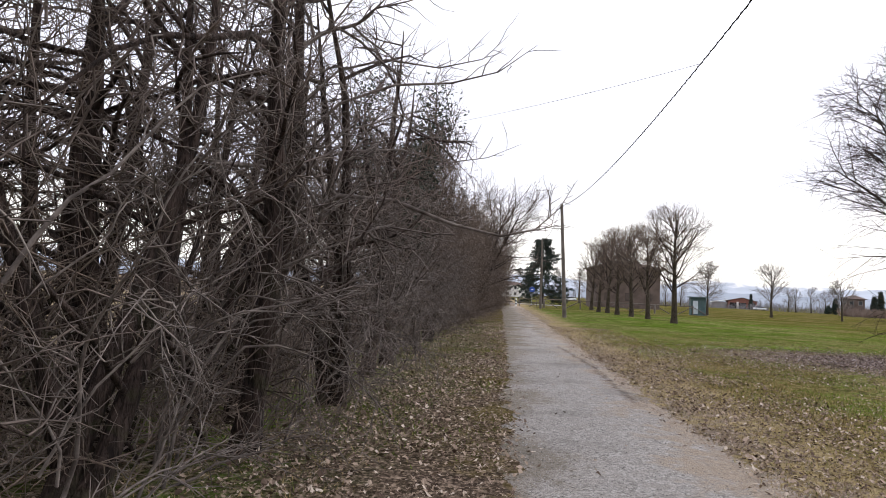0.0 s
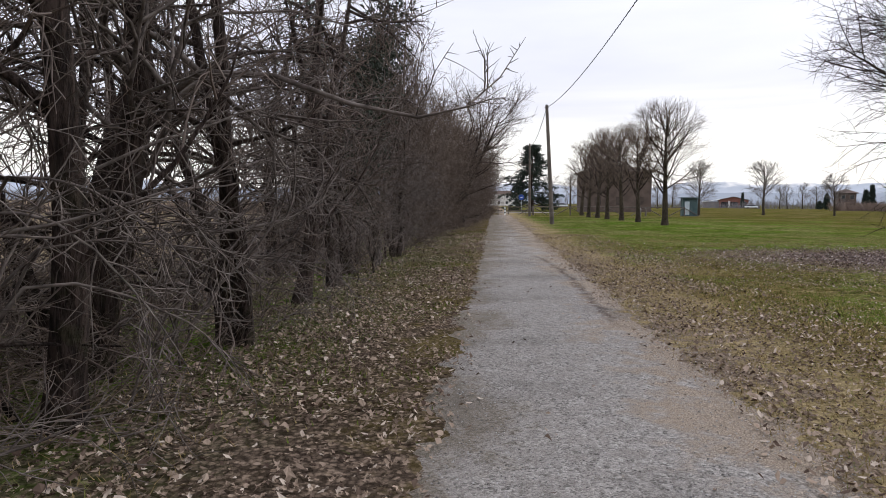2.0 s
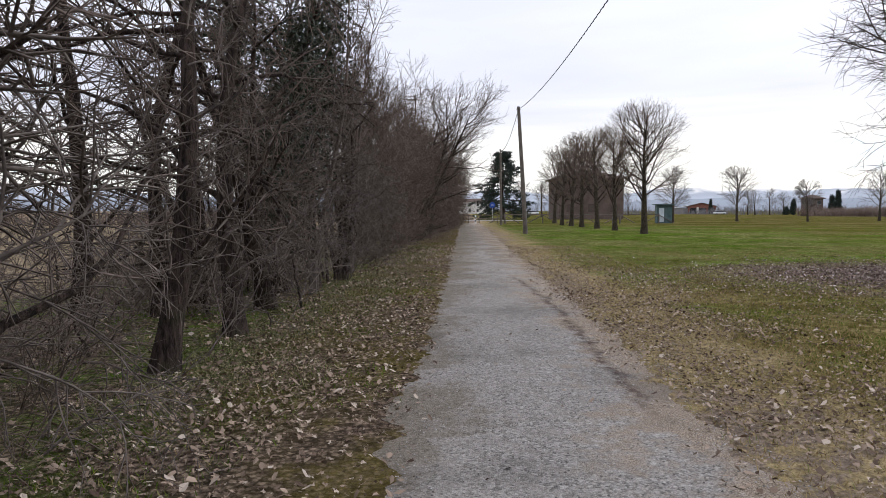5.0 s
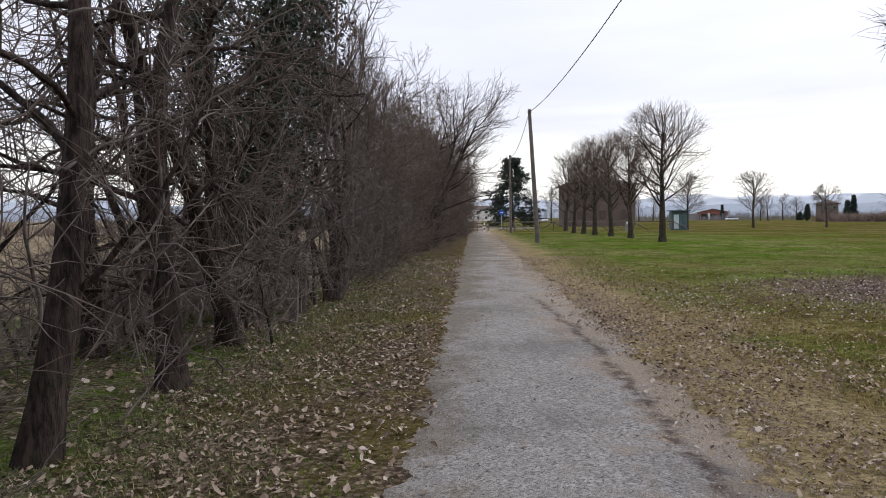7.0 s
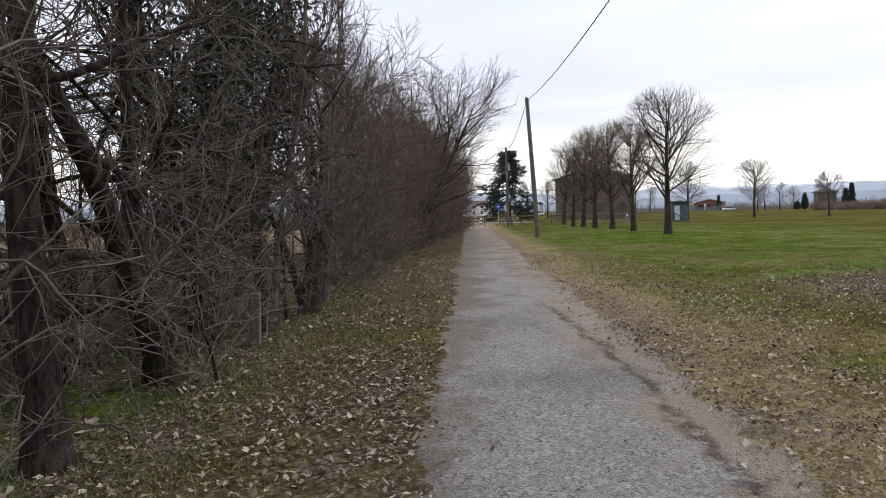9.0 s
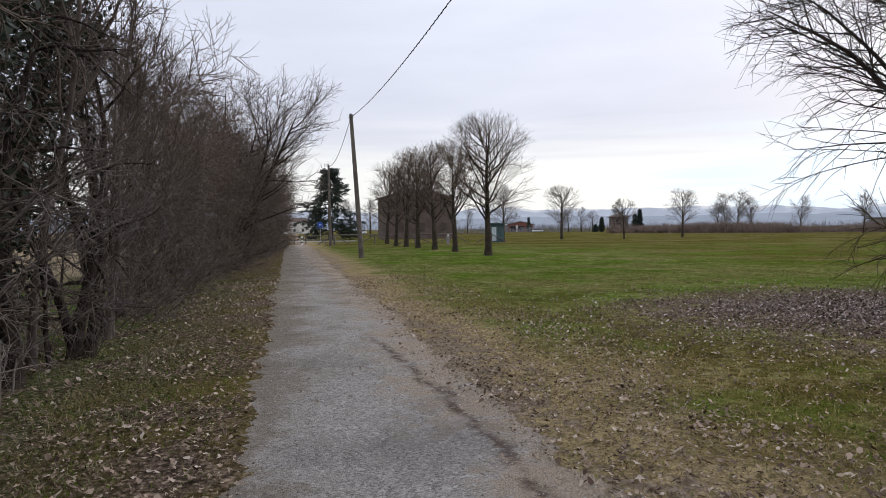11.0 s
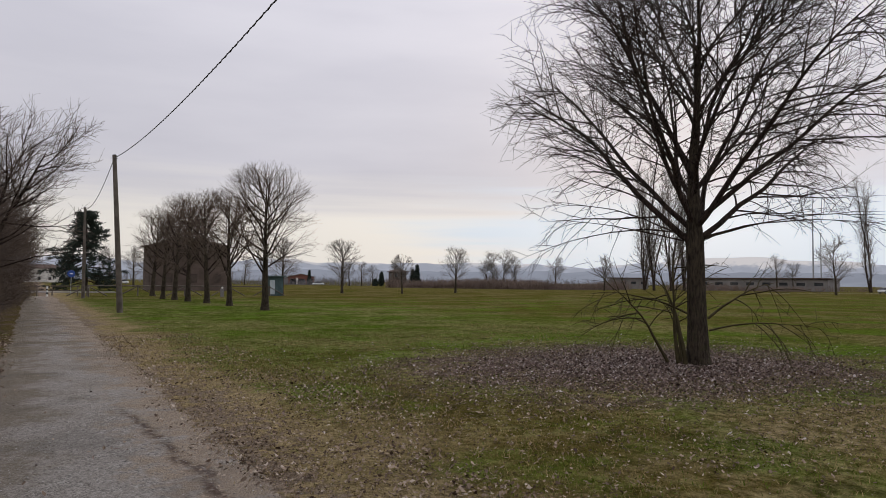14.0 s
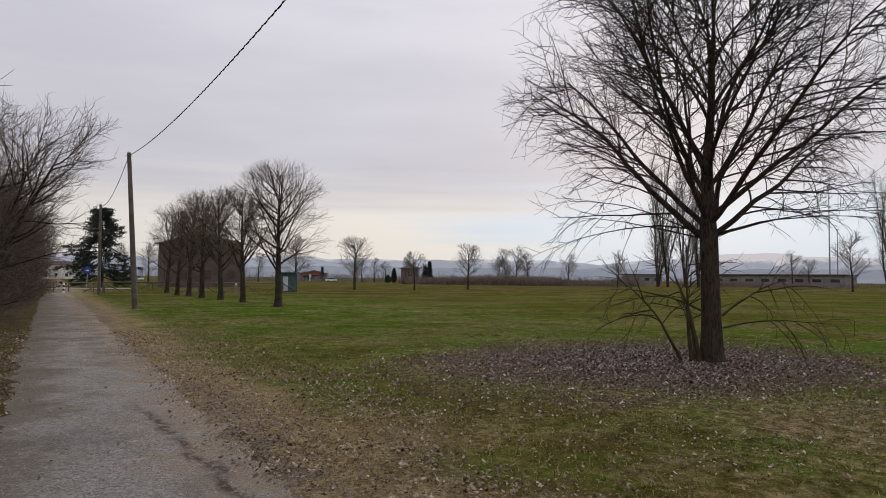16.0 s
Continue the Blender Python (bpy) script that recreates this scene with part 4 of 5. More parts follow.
def sweeping_shrub(x, y, seed):
    """A shrub whose long pale limbs sweep out low towards the path and droop."""
    rng = np.random.default_rng(seed)
    k = 6
    start = np.stack([rng.uniform(-0.9, -0.2, k), rng.normal(0, 0.35, k), np.full(k, -0.05)], 1)
    mid = np.stack([rng.uniform(0.05, 0.25, k), start[:, 1] + rng.normal(0, 0.15, k), rng.uniform(0.75, 1.6, k)], 1)
    way = np.stack([rng.uniform(0.7, 1.0, k), rng.uniform(-0.35, 0.6, k), rng.uniform(0.05, 0.4, k)], 1)
    out = run(rng, mid, way, rng.uniform(1.05, 1.6, k), 12, 0.10, -0.075)
    A = np.concatenate([start[:, None] + (mid - start)[:, None] * (np.linspace(0, 1, 4)[:3, None] ** np.array([[1.9, 1.5, 0.9]]))[None], out], 1)
    AR = rng.uniform(0.010, 0.015, (k, 1)) * np.linspace(1, 0.14, 15)[None]
    B, BR = sprout(rng, A, AR, 11, 0.3, 0.98, (25, 65), 0.5, 0.5, 6, 0.13, -0.05, 0.0045, 0.0016, 0.4)
    C, CR = sprout(rng, B, BR, 5, 0.15, 1.0, (30, 70), 0.16, 0.5, 3, 0.14, -0.02, 0.0026, 0.0013, 0.3)
    ok = B[:, :, 2].min(axis=1) > 0.02
    B, BR = B[ok], BR[ok]
    C, CR = C[C[:, :, 2].min(axis=1) > 0.02], CR[C[:, :, 2].min(axis=1) > 0.02]
    t = tree("hedge_shrub", x, y, [[], [], [(B, BR, 3), (C, CR, 3)]], (TWIG_GREY, TWIG_GREY, TWIG_GREY),
             "bare shrub with long pale limbs drooping towards the path", "shrub", "shrubs along the hedge")
    for q in range(k):
        new("shoot", tube_mesh("shoot", [(A[q:q + 1], AR[q:q + 1], 6)], TWIG_GREY)).parent = t


for i, (x, y) in enumerate([(-2.95, 6.0), (-2.95, 8.7)]):
    sweeping_shrub(x, y, 760 + i)


def face_bushes():
    """Bushes that fan out of the hedge towards the path, with upright tips."""
    made = []
    for i in range(3):
        rng = np.random.default_rng(360 + i)
        k = 24
        start = np.stack([rng.normal(-0.2, 0.2, k), rng.normal(0, 0.8, k), rng.uniform(0.5, 3.6, k)], 1)
        start[:6, 2] = -0.05
        way = np.stack([rng.uniform(0.3, 1.0, k), rng.normal(0, 0.45, k), rng.uniform(0.1, 0.9, k)], 1)
        A = run(rng, start, way, rng.uniform(1.4, 2.6, k), 8, 0.10, 0.03)
        AR = rng.uniform(0.009, 0.018, (k, 1)) * np.linspace(1, 0.12, 8)[None]
        A, AR, _ = trim((A, AR, 6), 1.75, 0.8)
        B, BR = sprout(rng, A, AR, 9, 0.12, 1.0, (25, 65), 0.85, 0.5, 4, 0.12, 0.05, 0.006, 0.0028, 0.4)
        B, BR, _ = trim((B, BR, 4), 2.0, 0.8)
        C, CR = sprout(rng, B, BR, 5, 0.1, 1.0, (25, 65), 0.4, 0.5, 3, 0.12, 0.05, 0.0045, 0.0022, 0.3)
        t = tree("hedge_shrub", -200, -200, [[], [], [(B, BR, 3), (C, CR, 3)]], (TWIG_BROWN, TWIG_BROWN, TWIG_BROWN),
                 "dense bare hedge shrub fanning out towards the path", "shrub", "shrubs along the hedge")
        for q in range(len(A)):
            new("shoot", tube_mesh("shoot", [(A[q:q + 1], AR[q:q + 1], 5)], TWIG_BROWN)).parent = t
        made.append(t)
    rnd = random.Random(12)
    y = 23.0
    while y < 74:
        sc = rnd.uniform(0.9, 1.15)
        copy_thing(made[rnd.randrange(3)], pose(rnd.uniform(-3.2, -2.7) + min(1.5, max(0.0, (y - 32) * 0.06)), y, 0, 0, 0, rnd.uniform(-20, 20)) @ Matrix.Diagonal((sc, sc * rnd.choice((-1, 1)), sc, 1)))
        y += rnd.uniform(1.6, 2.2) if y < 36 else rnd.uniform(2.6, 3.4)
    for t in made:
        for o in (*t.children_recursive, t):
            bpy.data.objects.remove(o)


face_bushes()


def upright_shoots():
    """Slim saplings that stand above the hedge."""
    rnd = random.Random(19)
    for i in range(12):
        y = 19.5 + i * 2.1 + rnd.uniform(-0.5, 0.5)
        rng = np.random.default_rng(900 + i)
        lv = lean_tree(rng, height=rnd.uniform(6.0, 7.4), r=0.055, stems=2, clear=0.35, limb_k=9, limb_len=1.5, limb_ang=(18, 42), limb_trop=0.10, wig=0.08,
                       k2=7, len2=0.7, k3=3, len3=0.35, trop2=0.12, trop3=0.10, spread=0.12, tw=0.003, limb_r=0.3)
        tree("sapling", -3.4 + rnd.uniform(-0.5, 0.5), y, lv, (TWIG, TWIG, TWIG_BROWN), "slim bare sapling rising above the hedge", "tree", "saplings in the hedge")


upright_shoots()


def cards(rng, centres, size, n_each, spread, squash=1.0):
    """Small leaf-like quads round centres, as vertices and faces."""
    q = len(centres) * n_each
    c = np.repeat(centres, n_each, axis=0) + rng.normal(0, 1, (q, 3)) * np.array([spread, spread, spread * squash])
    u = unit(rng.normal(0, 1, (q, 3)))
    v = unit(np.cross(u, unit(rng.normal(0, 1, (q, 3)))))
    s = size * rng.uniform(0.5, 1.3, (q, 1))
    V = np.stack([c - u * s, c - v * s * 0.5, c + u * s, c + v * s * 0.5], 1).reshape(-1, 3)
    F = np.arange(q * 4).reshape(-1, 4)
    return V, F


def ivy_tree(x, y, h, seed):
    """A hedge tree wrapped in ivy."""
    rng = np.random.default_rng(seed)
    lv = lean_tree(rng, height=h, r=0.17, stems=2, clear=0.2, limb_k=9, limb_len=2.4, limb_ang=(40, 90), k2=8, len2=1.0, k3=6, len3=0.45, wig=0.15, trop3=-0.03, face=2.0, tw=0.0026)
    t = tree("hedge_tree", x, y, lv, (BARK, BARK, TWIG_BROWN), HEDGE_LABELS[4], "tree", "hedge trees along the path")
    T = lv[0][0][0][:, 2:11].reshape(-1, 3)
    L = lv[1][0][0][:, :4].reshape(-1, 3)
    V, F = cards(rng, np.concatenate([T, T, T, L, L]), 0.05, 70, 0.27)
    mesh_object("ivy", V.tolist(), F.tolist(), IVY, t, "dark ivy leaves on the trunk and limbs")


ivy_tree(-3.6, 17.8, 6.8, 61)
ivy_tree(-4.4, 20.3, 6.4, 63)


def fence_stub(x, y):
    bm = box(bmesh.new(), 0, 0, 0.29, 0.13, 0.13, 0.66, 0.012)
    ob = part("wooden_post", bm, POLE_WOOD)
    ob.matrix_world = pose(x, y, 0, 0, 1.5, 8)
    tagged(ob, "short weathered square wooden post among the hedge trunks", "post")


fence_stub(-2.95, 17.5)

# ---- the overhanging tree at the end of the hedge ----
rng_o = np.random.default_rng(71)
over = tree("hedge_tree", -1.9, 38.0, lean_tree(rng_o, height=7.0, r=0.15, stems=3, clear=0.25, limb_k=13, limb_len=3.4, limb_ang=(30, 72), limb_trop=0.07, wig=0.11,
            k2=10, len2=1.3, k3=6, len3=0.6, trop2=0.16, trop3=0.16, spread=0.14, tw=0.0034, limb_r=0.2),
            (BARK, BARK, TWIG), "tall bare tree arching over the path with upright shoots", "tree", "hedge trees along the path")
over.matrix_world = pose(-2.8, 38.0, 0, 0, 24, 0)

# ---- the big maple ----
def big_tree():
    rng = np.random.default_rng(81)
    trunk = np.array([[(0, 0, -0.15), (0, 0, 0.15), (-0.02, 0, 0.9), (-0.05, 0, 1.8), (-0.08, 0, 2.6), (-0.10, 0, 3.2), (-0.06, 0.05, 4.2), (0.02, 0, 5.4), (0.0, -0.1, 7.0), (0.05, 0, 9.3)]], float)
    tr = np.array([[0.33, 0.25, 0.205, 0.19, 0.19, 0.15, 0.115, 0.08, 0.042, 0.01]])
    # main limbs: foot height, azimuth, rise
    main = [(2.55, 152, 0.95), (2.62, -30, 0.85), (2.85, 95, 1.05), (2.9, 250, 1.0), (2.75, 28, 1.1), (2.95, 196, 1.2), (3.05, 318, 1.25), (3.3, 130, 1.5), (3.4, 62, 1.6), (3.6, 228, 1.6),
            (3.7, 348, 1.7), (3.9, 165, 1.9), (4.1, 105, 2.0), (4.3, 285, 2.0), (4.5, 20, 2.1), (4.8, 200, 2.2), (5.1, 75, 2.2), (5.4, 325, 2.2), (5.8, 145, 2.3), (6.2, 255, 2.3), (6.6, 40, 2.2), (7.0, 180, 2.2)]
    start = np.array([(np.interp(h, trunk[0, :, 2], trunk[0, :, 0]), 0, h) for h, *_ in main])
    way = unit(np.array([(math.cos(radians(a)), math.sin(radians(a)), r * 0.78) for _, a, r in main]))
    centre, radii = np.array([0.0, 0.0, 5.35]), np.array([4.7, 4.7, 4.1])
    o, v = (start - centre) / radii, way / radii
    qa, qb, qc = np.sum(v * v, 1), np.sum(o * v, 1), np.sum(o * o, 1) - 1
    room = (-qb + np.sqrt(qb * qb - qa * qc)) / qa
    A = run(rng, start, way, room * rng.uniform(0.86, 0.99, len(main)), 14, 0.085, 0.0)
    AR = np.interp(start[:, 2], (2.5, 3.4, 5.0, 7.0), (0.070, 0.052, 0.038, 0.022))[:, None] * np.linspace(1, 0.06, 14)[None] ** 0.8 + 0.003
    B, BR = crown_fill(rng, A, AR, 13, 0.15, 0.97, (24, 52), 2.5, centre, radii, 9, 0.065, 0.004, 0.019, 0.0034, 0.95, 0.35)
    C, CR = crown_fill(rng, B, BR, 8, 0.15, 1.0, (25, 55), 0.95, centre, radii * 1.02, 5, 0.10, 0.0, 0.0080, 0.0028, 0.97, 0.3)
    D, DR = crown_fill(rng, C, CR, 3, 0.2, 1.0, (25, 55), 0.40, centre, radii * 1.05, 3, 0.14, 0.0, 0.0045, 0.0021, 1.0, 0.3)
    # thin drooping sprays below the crown
    S, SR = sprout(rng, A[:5], AR[:5], 9, 0.3, 0.98, (35, 80), 1.9, 0.4, 9, 0.07, -0.07, 0.010, 0.003, 0.3)
    az = np.radians([115, 130, 150, -40, -58])
    Q = run(rng, np.stack([np.zeros(5), np.zeros(5), np.array([2.6, 2.75, 2.68, 2.65, 2.72])], 1), np.stack([np.cos(az), np.sin(az), np.full(5, 0.34)], 1), np.array([3.7, 4.0, 3.6, 3.8, 3.5]), 12, 0.05, -0.035)
    QR = np.full((5, 1), 0.022) * np.linspace(1, 0.12, 12)[None]
    Q2, QR2 = sprout(rng, Q, QR, 7, 0.3, 1.0, (25, 65), 1.1, 0.4, 6, 0.07, -0.05, 0.007, 0.0025, 0.4)
    S, SR = np.concatenate([S, run(rng, Q[:, 8], Q[:, 9] - Q[:, 8], np.full(5, 1.2), 9, 0.06, -0.06)]), np.concatenate([SR, np.full((5, 1), 0.007) * np.linspace(1, 0.4, 9)[None]])
    S2, SR2 = sprout(rng, S, SR, 8, 0.15, 1.0, (25, 60), 0.6, 0.5, 4, 0.12, -0.03, 0.005, 0.0022, 0.3)
    root = tree("maple_tree", 11.95, 20.15, [[(trunk, tr, 14)], [(A, AR, 8), (Q, QR, 5), (B, BR, 4)], [(C, CR, 3), (D, DR, 3), (Q2, QR2, 3), (S, SR, 4), (S2, SR2, 3)]],
                (BARK_PALE, BARK, BARK), "large bare spreading tree with a stout grey-brown trunk", "tree", "")
    # suckers from the foot
    sx, sy = np.array([0.85, -0.52, 0]), np.array([0.52, 0.85, 0])
    foot = np.array([-0.42 * sx, -0.30 * sx - 0.1 * sy, -0.55 * sx + 0.1 * sy, -0.25 * sx + 0.3 * sy, 0.22 * sx, 0.2 * sx - 0.1 * sy, -0.22 * sx])
    foot[:, 2] = (-0.05, -0.05, -0.05, -0.05, 1.0, 0.75, 1.1)
    out = np.array([-0.28 * sx, -0.05 * sx, -0.72 * sx, 0.05 * sx + 0.3 * sy, 0.9 * sx, 0.95 * sx - 0.3 * sy, -0.9 * sx])
    out[:, 2] = (1.5, 1.5, 1.4, 1.3, 0.75, 0.35, 0.5)
    K = run(rng, foot, out, np.array([2.6, 2.3, 2.3, 2.0, 1.9, 2.2, 2.2]), 10, 0.05, -0.06)
    KR = np.array([0.05, 0.055, 0.04, 0.028, 0.03, 0.022, 0.025])[:, None] * np.linspace(1, 0.12, 10)[None]
    K2, KR2 = sprout(rng, K, KR, 8, 0.35, 0.98, (30, 70), 1.5, 0.4, 8, 0.06, -0.09, 0.013, 0.003, 0.4)
    K3, KR3 = sprout(rng, K2, KR2, 4, 0.2, 1.0, (25, 60), 0.45, 0.5, 4, 0.08, -0.06, 0.006, 0.002, 0.3)
    for q in range(len(K)):
        ob = new("sucker", tube_mesh("sucker", [(K[q:q + 1], KR[q:q + 1], 7)], TWIG_MOSS))
        ob.parent = root
        tagged(ob, "thin mossy shoot from the foot of the trunk")
    ob = new("sucker_spray", tube_mesh("sucker_spray", [(K2, KR2, 4), (K3, KR3, 3)], TWIG_MOSS))
    ob.parent = root
    tagged(ob, kind="stuff")


big_tree()

# ---- the row of trees on the lawn ----
ROW = [(11.4, 49.5, 8.4), (11.0, 56.1, 7.6), (10.8, 61.9, 8.2), (10.3, 66.3, 8.4), (10.1, 71.0, 8.5), (9.6, 73.8, 7.9), (10.2, 84.0, 8.7)]


def lawn_tree(x, y, h, seed, label, group, wide=1.0, dense=1.0):
    rng = np.random.default_rng(seed)
    near = y < 90
    lo, hi = 0.24 * h, 0.93 * h
    T = run(rng, np.array([[0, 0, -0.12]]), np.array([[rng.normal(0, 0.02), rng.normal(0, 0.02), 1.0]]), np.array([hi]), 14, 0.02, 0.03)
    TR = flare(T, 0.027 * h * np.linspace(1, 0.05, 14)[None] ** 1.0, 0.3)
    centre, radii = np.array([0, 0, 0.60 * h]), np.array([0.265 * h * wide, 0.265 * h * wide, 0.40 * h])
    tw = 0.0038 if near else 0.0085
    A, AR = crown_fill(rng, T, TR, int(30 * dense), lo / hi, 0.90, (36, 72), 0.6 * h, centre, radii, 9, 0.05, 0.075, 0.0085 * h, tw * 1.3, 0.95, 0.2)
    B, BR = crown_fill(rng, A, AR, 9 if near else 5, 0.12, 1.0, (24, 55), 0.25 * h, centre, radii * 1.08, 5, 0.06, 0.03, 0.0025 * h, tw, 1.0, 0.4)
    C, CR = crown_fill(rng, B, BR, 6 if near else 5, 0.15, 1.0, (25, 58), 0.11 * h, centre, radii * 1.14, 3, 0.08, 0.02, tw * 1.5, tw * 0.7, 1.0, 0.3)
    lv = [[(T, TR, 9)], [(A, AR, 5)], [(B, BR, 3), (C, CR, 3)]]
    return tree("lawn_tree", x, y, lv, (BARK_PALE, BARK, TWIG_BROWN) if near else (BARK_PALE, TWIG_HAZED, TWIG_HAZED), label, "tree", group, split=near)


for i, (x, y, h) in enumerate(ROW):
    lawn_tree(x, y, h, 500 + i, "bare upright lawn tree in a row, tallest of them" if i == 0 else "bare rounded lawn tree in a close row", "row of trees on the lawn", 1.42 if i == 0 else 1.3, 1.0 if i == 0 else 0.85)
lawn_tree(26.6, 93.0, 7.0, 520, "small bare tree beside the green cabin", "lone trees on the lawn", 1.35, 0.9)
lawn_tree(37.0, 98.5, 7.4, 521, "lone bare tree with a rounded crown on the lawn", "lone trees on the lawn", 1.65, 0.9)
lawn_tree(45.5, 96.5, 5.6, 522, "slim young bare tree alone on the lawn", "lone trees on the lawn", 1.2, 0.8)
lawn_tree(58.5, 102.5, 7.4, 523, "lone young bare tree on the lawn", "lone trees on the lawn", 1.4, 0.8)

# ---- bare trees at the far side of the field ----
def far_tree(x, y, h, seed):
    rng = np.random.default_rng(seed)
    lv = lean_tree(rng, height=h * 0.85, r=0.02 * h, clear=0.18, limb_k=18, limb_len=0.5 * h, limb_ang=(28, 60), limb_trop=0.04, wig=0.05,
                   k2=6, len2=0.2 * h, k3=5, len3=0.1 * h, trop2=0.03, trop3=0.02, tw=0.013, fall=0.7, m1=7, spread=0.03, limb_r=0.3)
    tree("field_tree", x, y, lv, (BARK_PALE, TWIG_HAZED, TWIG_HAZED), "bare broad tree at the far side of the field", "tree", "trees across the field", split=False)


for i, (x, y, h) in enumerate([(109.4, 166.0, 9.0), (112.5, 166.2, 10.6), (113.8, 163.3, 11.0), (117.4, 163.0, 9.4), (121.6, 150.0, 9.0), (116.7, 127.2, 8.4), (132.2, 81.2, 11.2)]):
    far_tree(x, y, h, 540 + i)

# ---- poles and cables ----
def utility_pole(x, y, h, lean_x, r):
    root = empty("utility_pole", x, y)
    P = np.array([[(lean_x * i / 8, 0.01 * math.sin(i), h * i / 8 - 0.15 * (i == 0)) for i in range(9)]])
    new("shaft", tube_mesh("shaft", [(P, (r * np.linspace(1.15, 0.75, 9))[None], 14)], POLE_WOOD)).parent = root
    bm = rod(bmesh.new(), (lean_x, 0, h - 0.01), (lean_x, 0, h + 0.05), r * 0.85, r * 0.35, 10)
    part("cap", bm, METAL, root, "dull metal pole cap")
    bm = rod(bmesh.new(), (lean_x - 0.16, 0, h - 0.16), (lean_x + 0.16, 0, h - 0.16), 0.016, 0.016, 6)
    part("bracket", bm, METAL, root, "small steel cable bracket")
    tagged(root, "weathered leaning wooden utility pole standing in the grass", "utility pole", "poles along the path")


utility_pole(3.6, 48.0, 7.95, -0.5, 0.13)
utility_pole(3.6, 76.6, 7.9, -0.1, 0.13)
utility_pole(3.6, -1.0, 7.95, -0.3, 0.13)


def cable(a, b, sag, r):
    n = 60
    P = np.array([[(a[0] + (b[0] - a[0]) * i / n, a[1] + (b[1] - a[1]) * i / n, a[2] + (b[2] - a[2]) * i / n - 4 * sag * (i / n) * (1 - i / n)) for i in range(n + 1)]])
    ob = new("cable", tube_mesh("cable", [(P, np.full((1, n + 1), r), 6)], CABLE))
    # a second strand wound round the first
    q = 700
    f = np.linspace(0, 1, q)
    C = np.array(a)[None] + (np.array(b) - np.array(a))[None] * f[:, None]
    C[:, 2] -= 4 * sag * f * (1 - f)
    C[:, 0] += np.cos(f * 700) * r * 1.3
    C[:, 2] += np.sin(f * 700) * r * 1.3
    st = new("strand", tube_mesh("strand", [(C[None], np.full((1, q), r * 0.7), 4)], CABLE))
    st.parent = ob
    tagged(ob, "black twisted overhead cable sagging between wooden poles", "cable", "overhead cables")


cable((3.1, 48.0, 7.8), (3.35, -1.0, 7.8), 1.2, 0.012)
cable((3.1, 48.0, 7.8), (3.5, 76.6, 7.75), 0.7, 0.012)


cable((3.28, 15.5, 6.72), (-4.5, 22.3, 6.6), 0.12, 0.0035)


# ---- end of the path: fence, barrier, sign ----
def rail_fence(x0, x1, y, n):
    root = empty("wooden_fence", x0, y)
    st = (x1 - x0) / n
    for i in range(n + 1):
        part("post", rod(bmesh.new(), (i * st, 0, -0.1), (i * st, 0, 1.12), 0.075, 0.065, 8), POLE_WOOD, root)
        for sg in (-1, 1):
            part("brace", rod(bmesh.new(), (i * st + sg * 0.05, 0.07, 0.95), (i * st + sg * 1.75, 0.1, 0.02), 0.05, 0.05, 8), POLE_WOOD, root)
    for i in range(n):
        part("rail", rod(bmesh.new(), (i * st, 0.0, 1.02), ((i + 1) * st, 0.0, 1.02), 0.06, 0.06, 8), POLE_WOOD, root)
    tagged(root, "rustic wooden fence with one rail and splayed braces", "fence", "fences")


rail_fence(4.4, 22.4, 84.5, 4)


def fountain(x, y):
    root = empty("drinking_fountain", x, y)
    part("column", box(bmesh.new(), 0, 0, 0.42, 0.42, 0.42, 0.94, 0.03), GREY_WALL, root)
    part("cap", box(bmesh.new(), 0, 0, 0.95, 0.5, 0.5, 0.12, 0.03), GREY_WALL, root)
    bm = bmesh.new()
    bmesh.ops.create_uvsphere(bm, u_segments=12, v_segments=8, radius=0.15, matrix=Matrix.Translation((0, 0, 1.12)))
    part("knob", bm, WHITE_WALL, root, "pale round knob on top", True)
    part("spout", rod(bmesh.new(), (0, -0.2, 0.7), (0, -0.36, 0.66), 0.03, 0.025, 8), METAL, root)
    root.scale = (0.75, 0.75, 0.8)
    tagged(root, "small grey stone drinking fountain with a pale knob", "fountain", "")


fountain(16.4, 81.0)


def bollard(x, y):
    root = empty("bollard", x, y)
    part("post", rod(bmesh.new(), (0, 0, -0.05), (0, 0, 0.85), 0.07, 0.065, 10), POLE_WOOD, root)
    part("cap", rod(bmesh.new(), (0, 0, 0.85), (0, 0, 0.92), 0.075, 0.04, 10), GREY_WALL, root)
    tagged(root, "short dark wooden bollard beside the fountain", "bollard", "bollards")


bollard(17.1, 81.2)
bollard(3.9, 81.0)
bollard(4.3, 81.2)


def barrier(x, y):
    root = empty("path_barrier", x, y)
    for dx in (-1.1, 1.1):
        part("post", rod(bmesh.new(), (dx, 0, -0.05), (dx, 0, 1.0), 0.06, 0.055, 10), POLE_WOOD, root)
    for z in (0.5, 0.92):
        part("rail", rod(bmesh.new(), (-1.3, -0.07, z), (1.3, -0.07, z), 0.05, 0.05, 8), POLE_WOOD, root)
    tagged(root, "low weathered wooden barrier at the path's end", "barrier", "path barriers")


barrier(-0.9, 84.5)
barrier(2.6, 87.0)


def marker_post(x, y):
    root = empty("marker_post", x, y)
    part("shaft", rod(bmesh.new(), (0, 0, -0.05), (0, 0, 0.95), 0.09, 0.09, 12), SIGN_WHITE, root)
    for z in (0.2, 0.55):
        part("band", rod(bmesh.new(), (0, 0, z), (0, 0, z + 0.17), 0.094, 0.094, 12), RUBBER, root, "black painted band")
    tagged(root, "short white marker post with black bands", "post")


marker_post(1.0, 83.5)


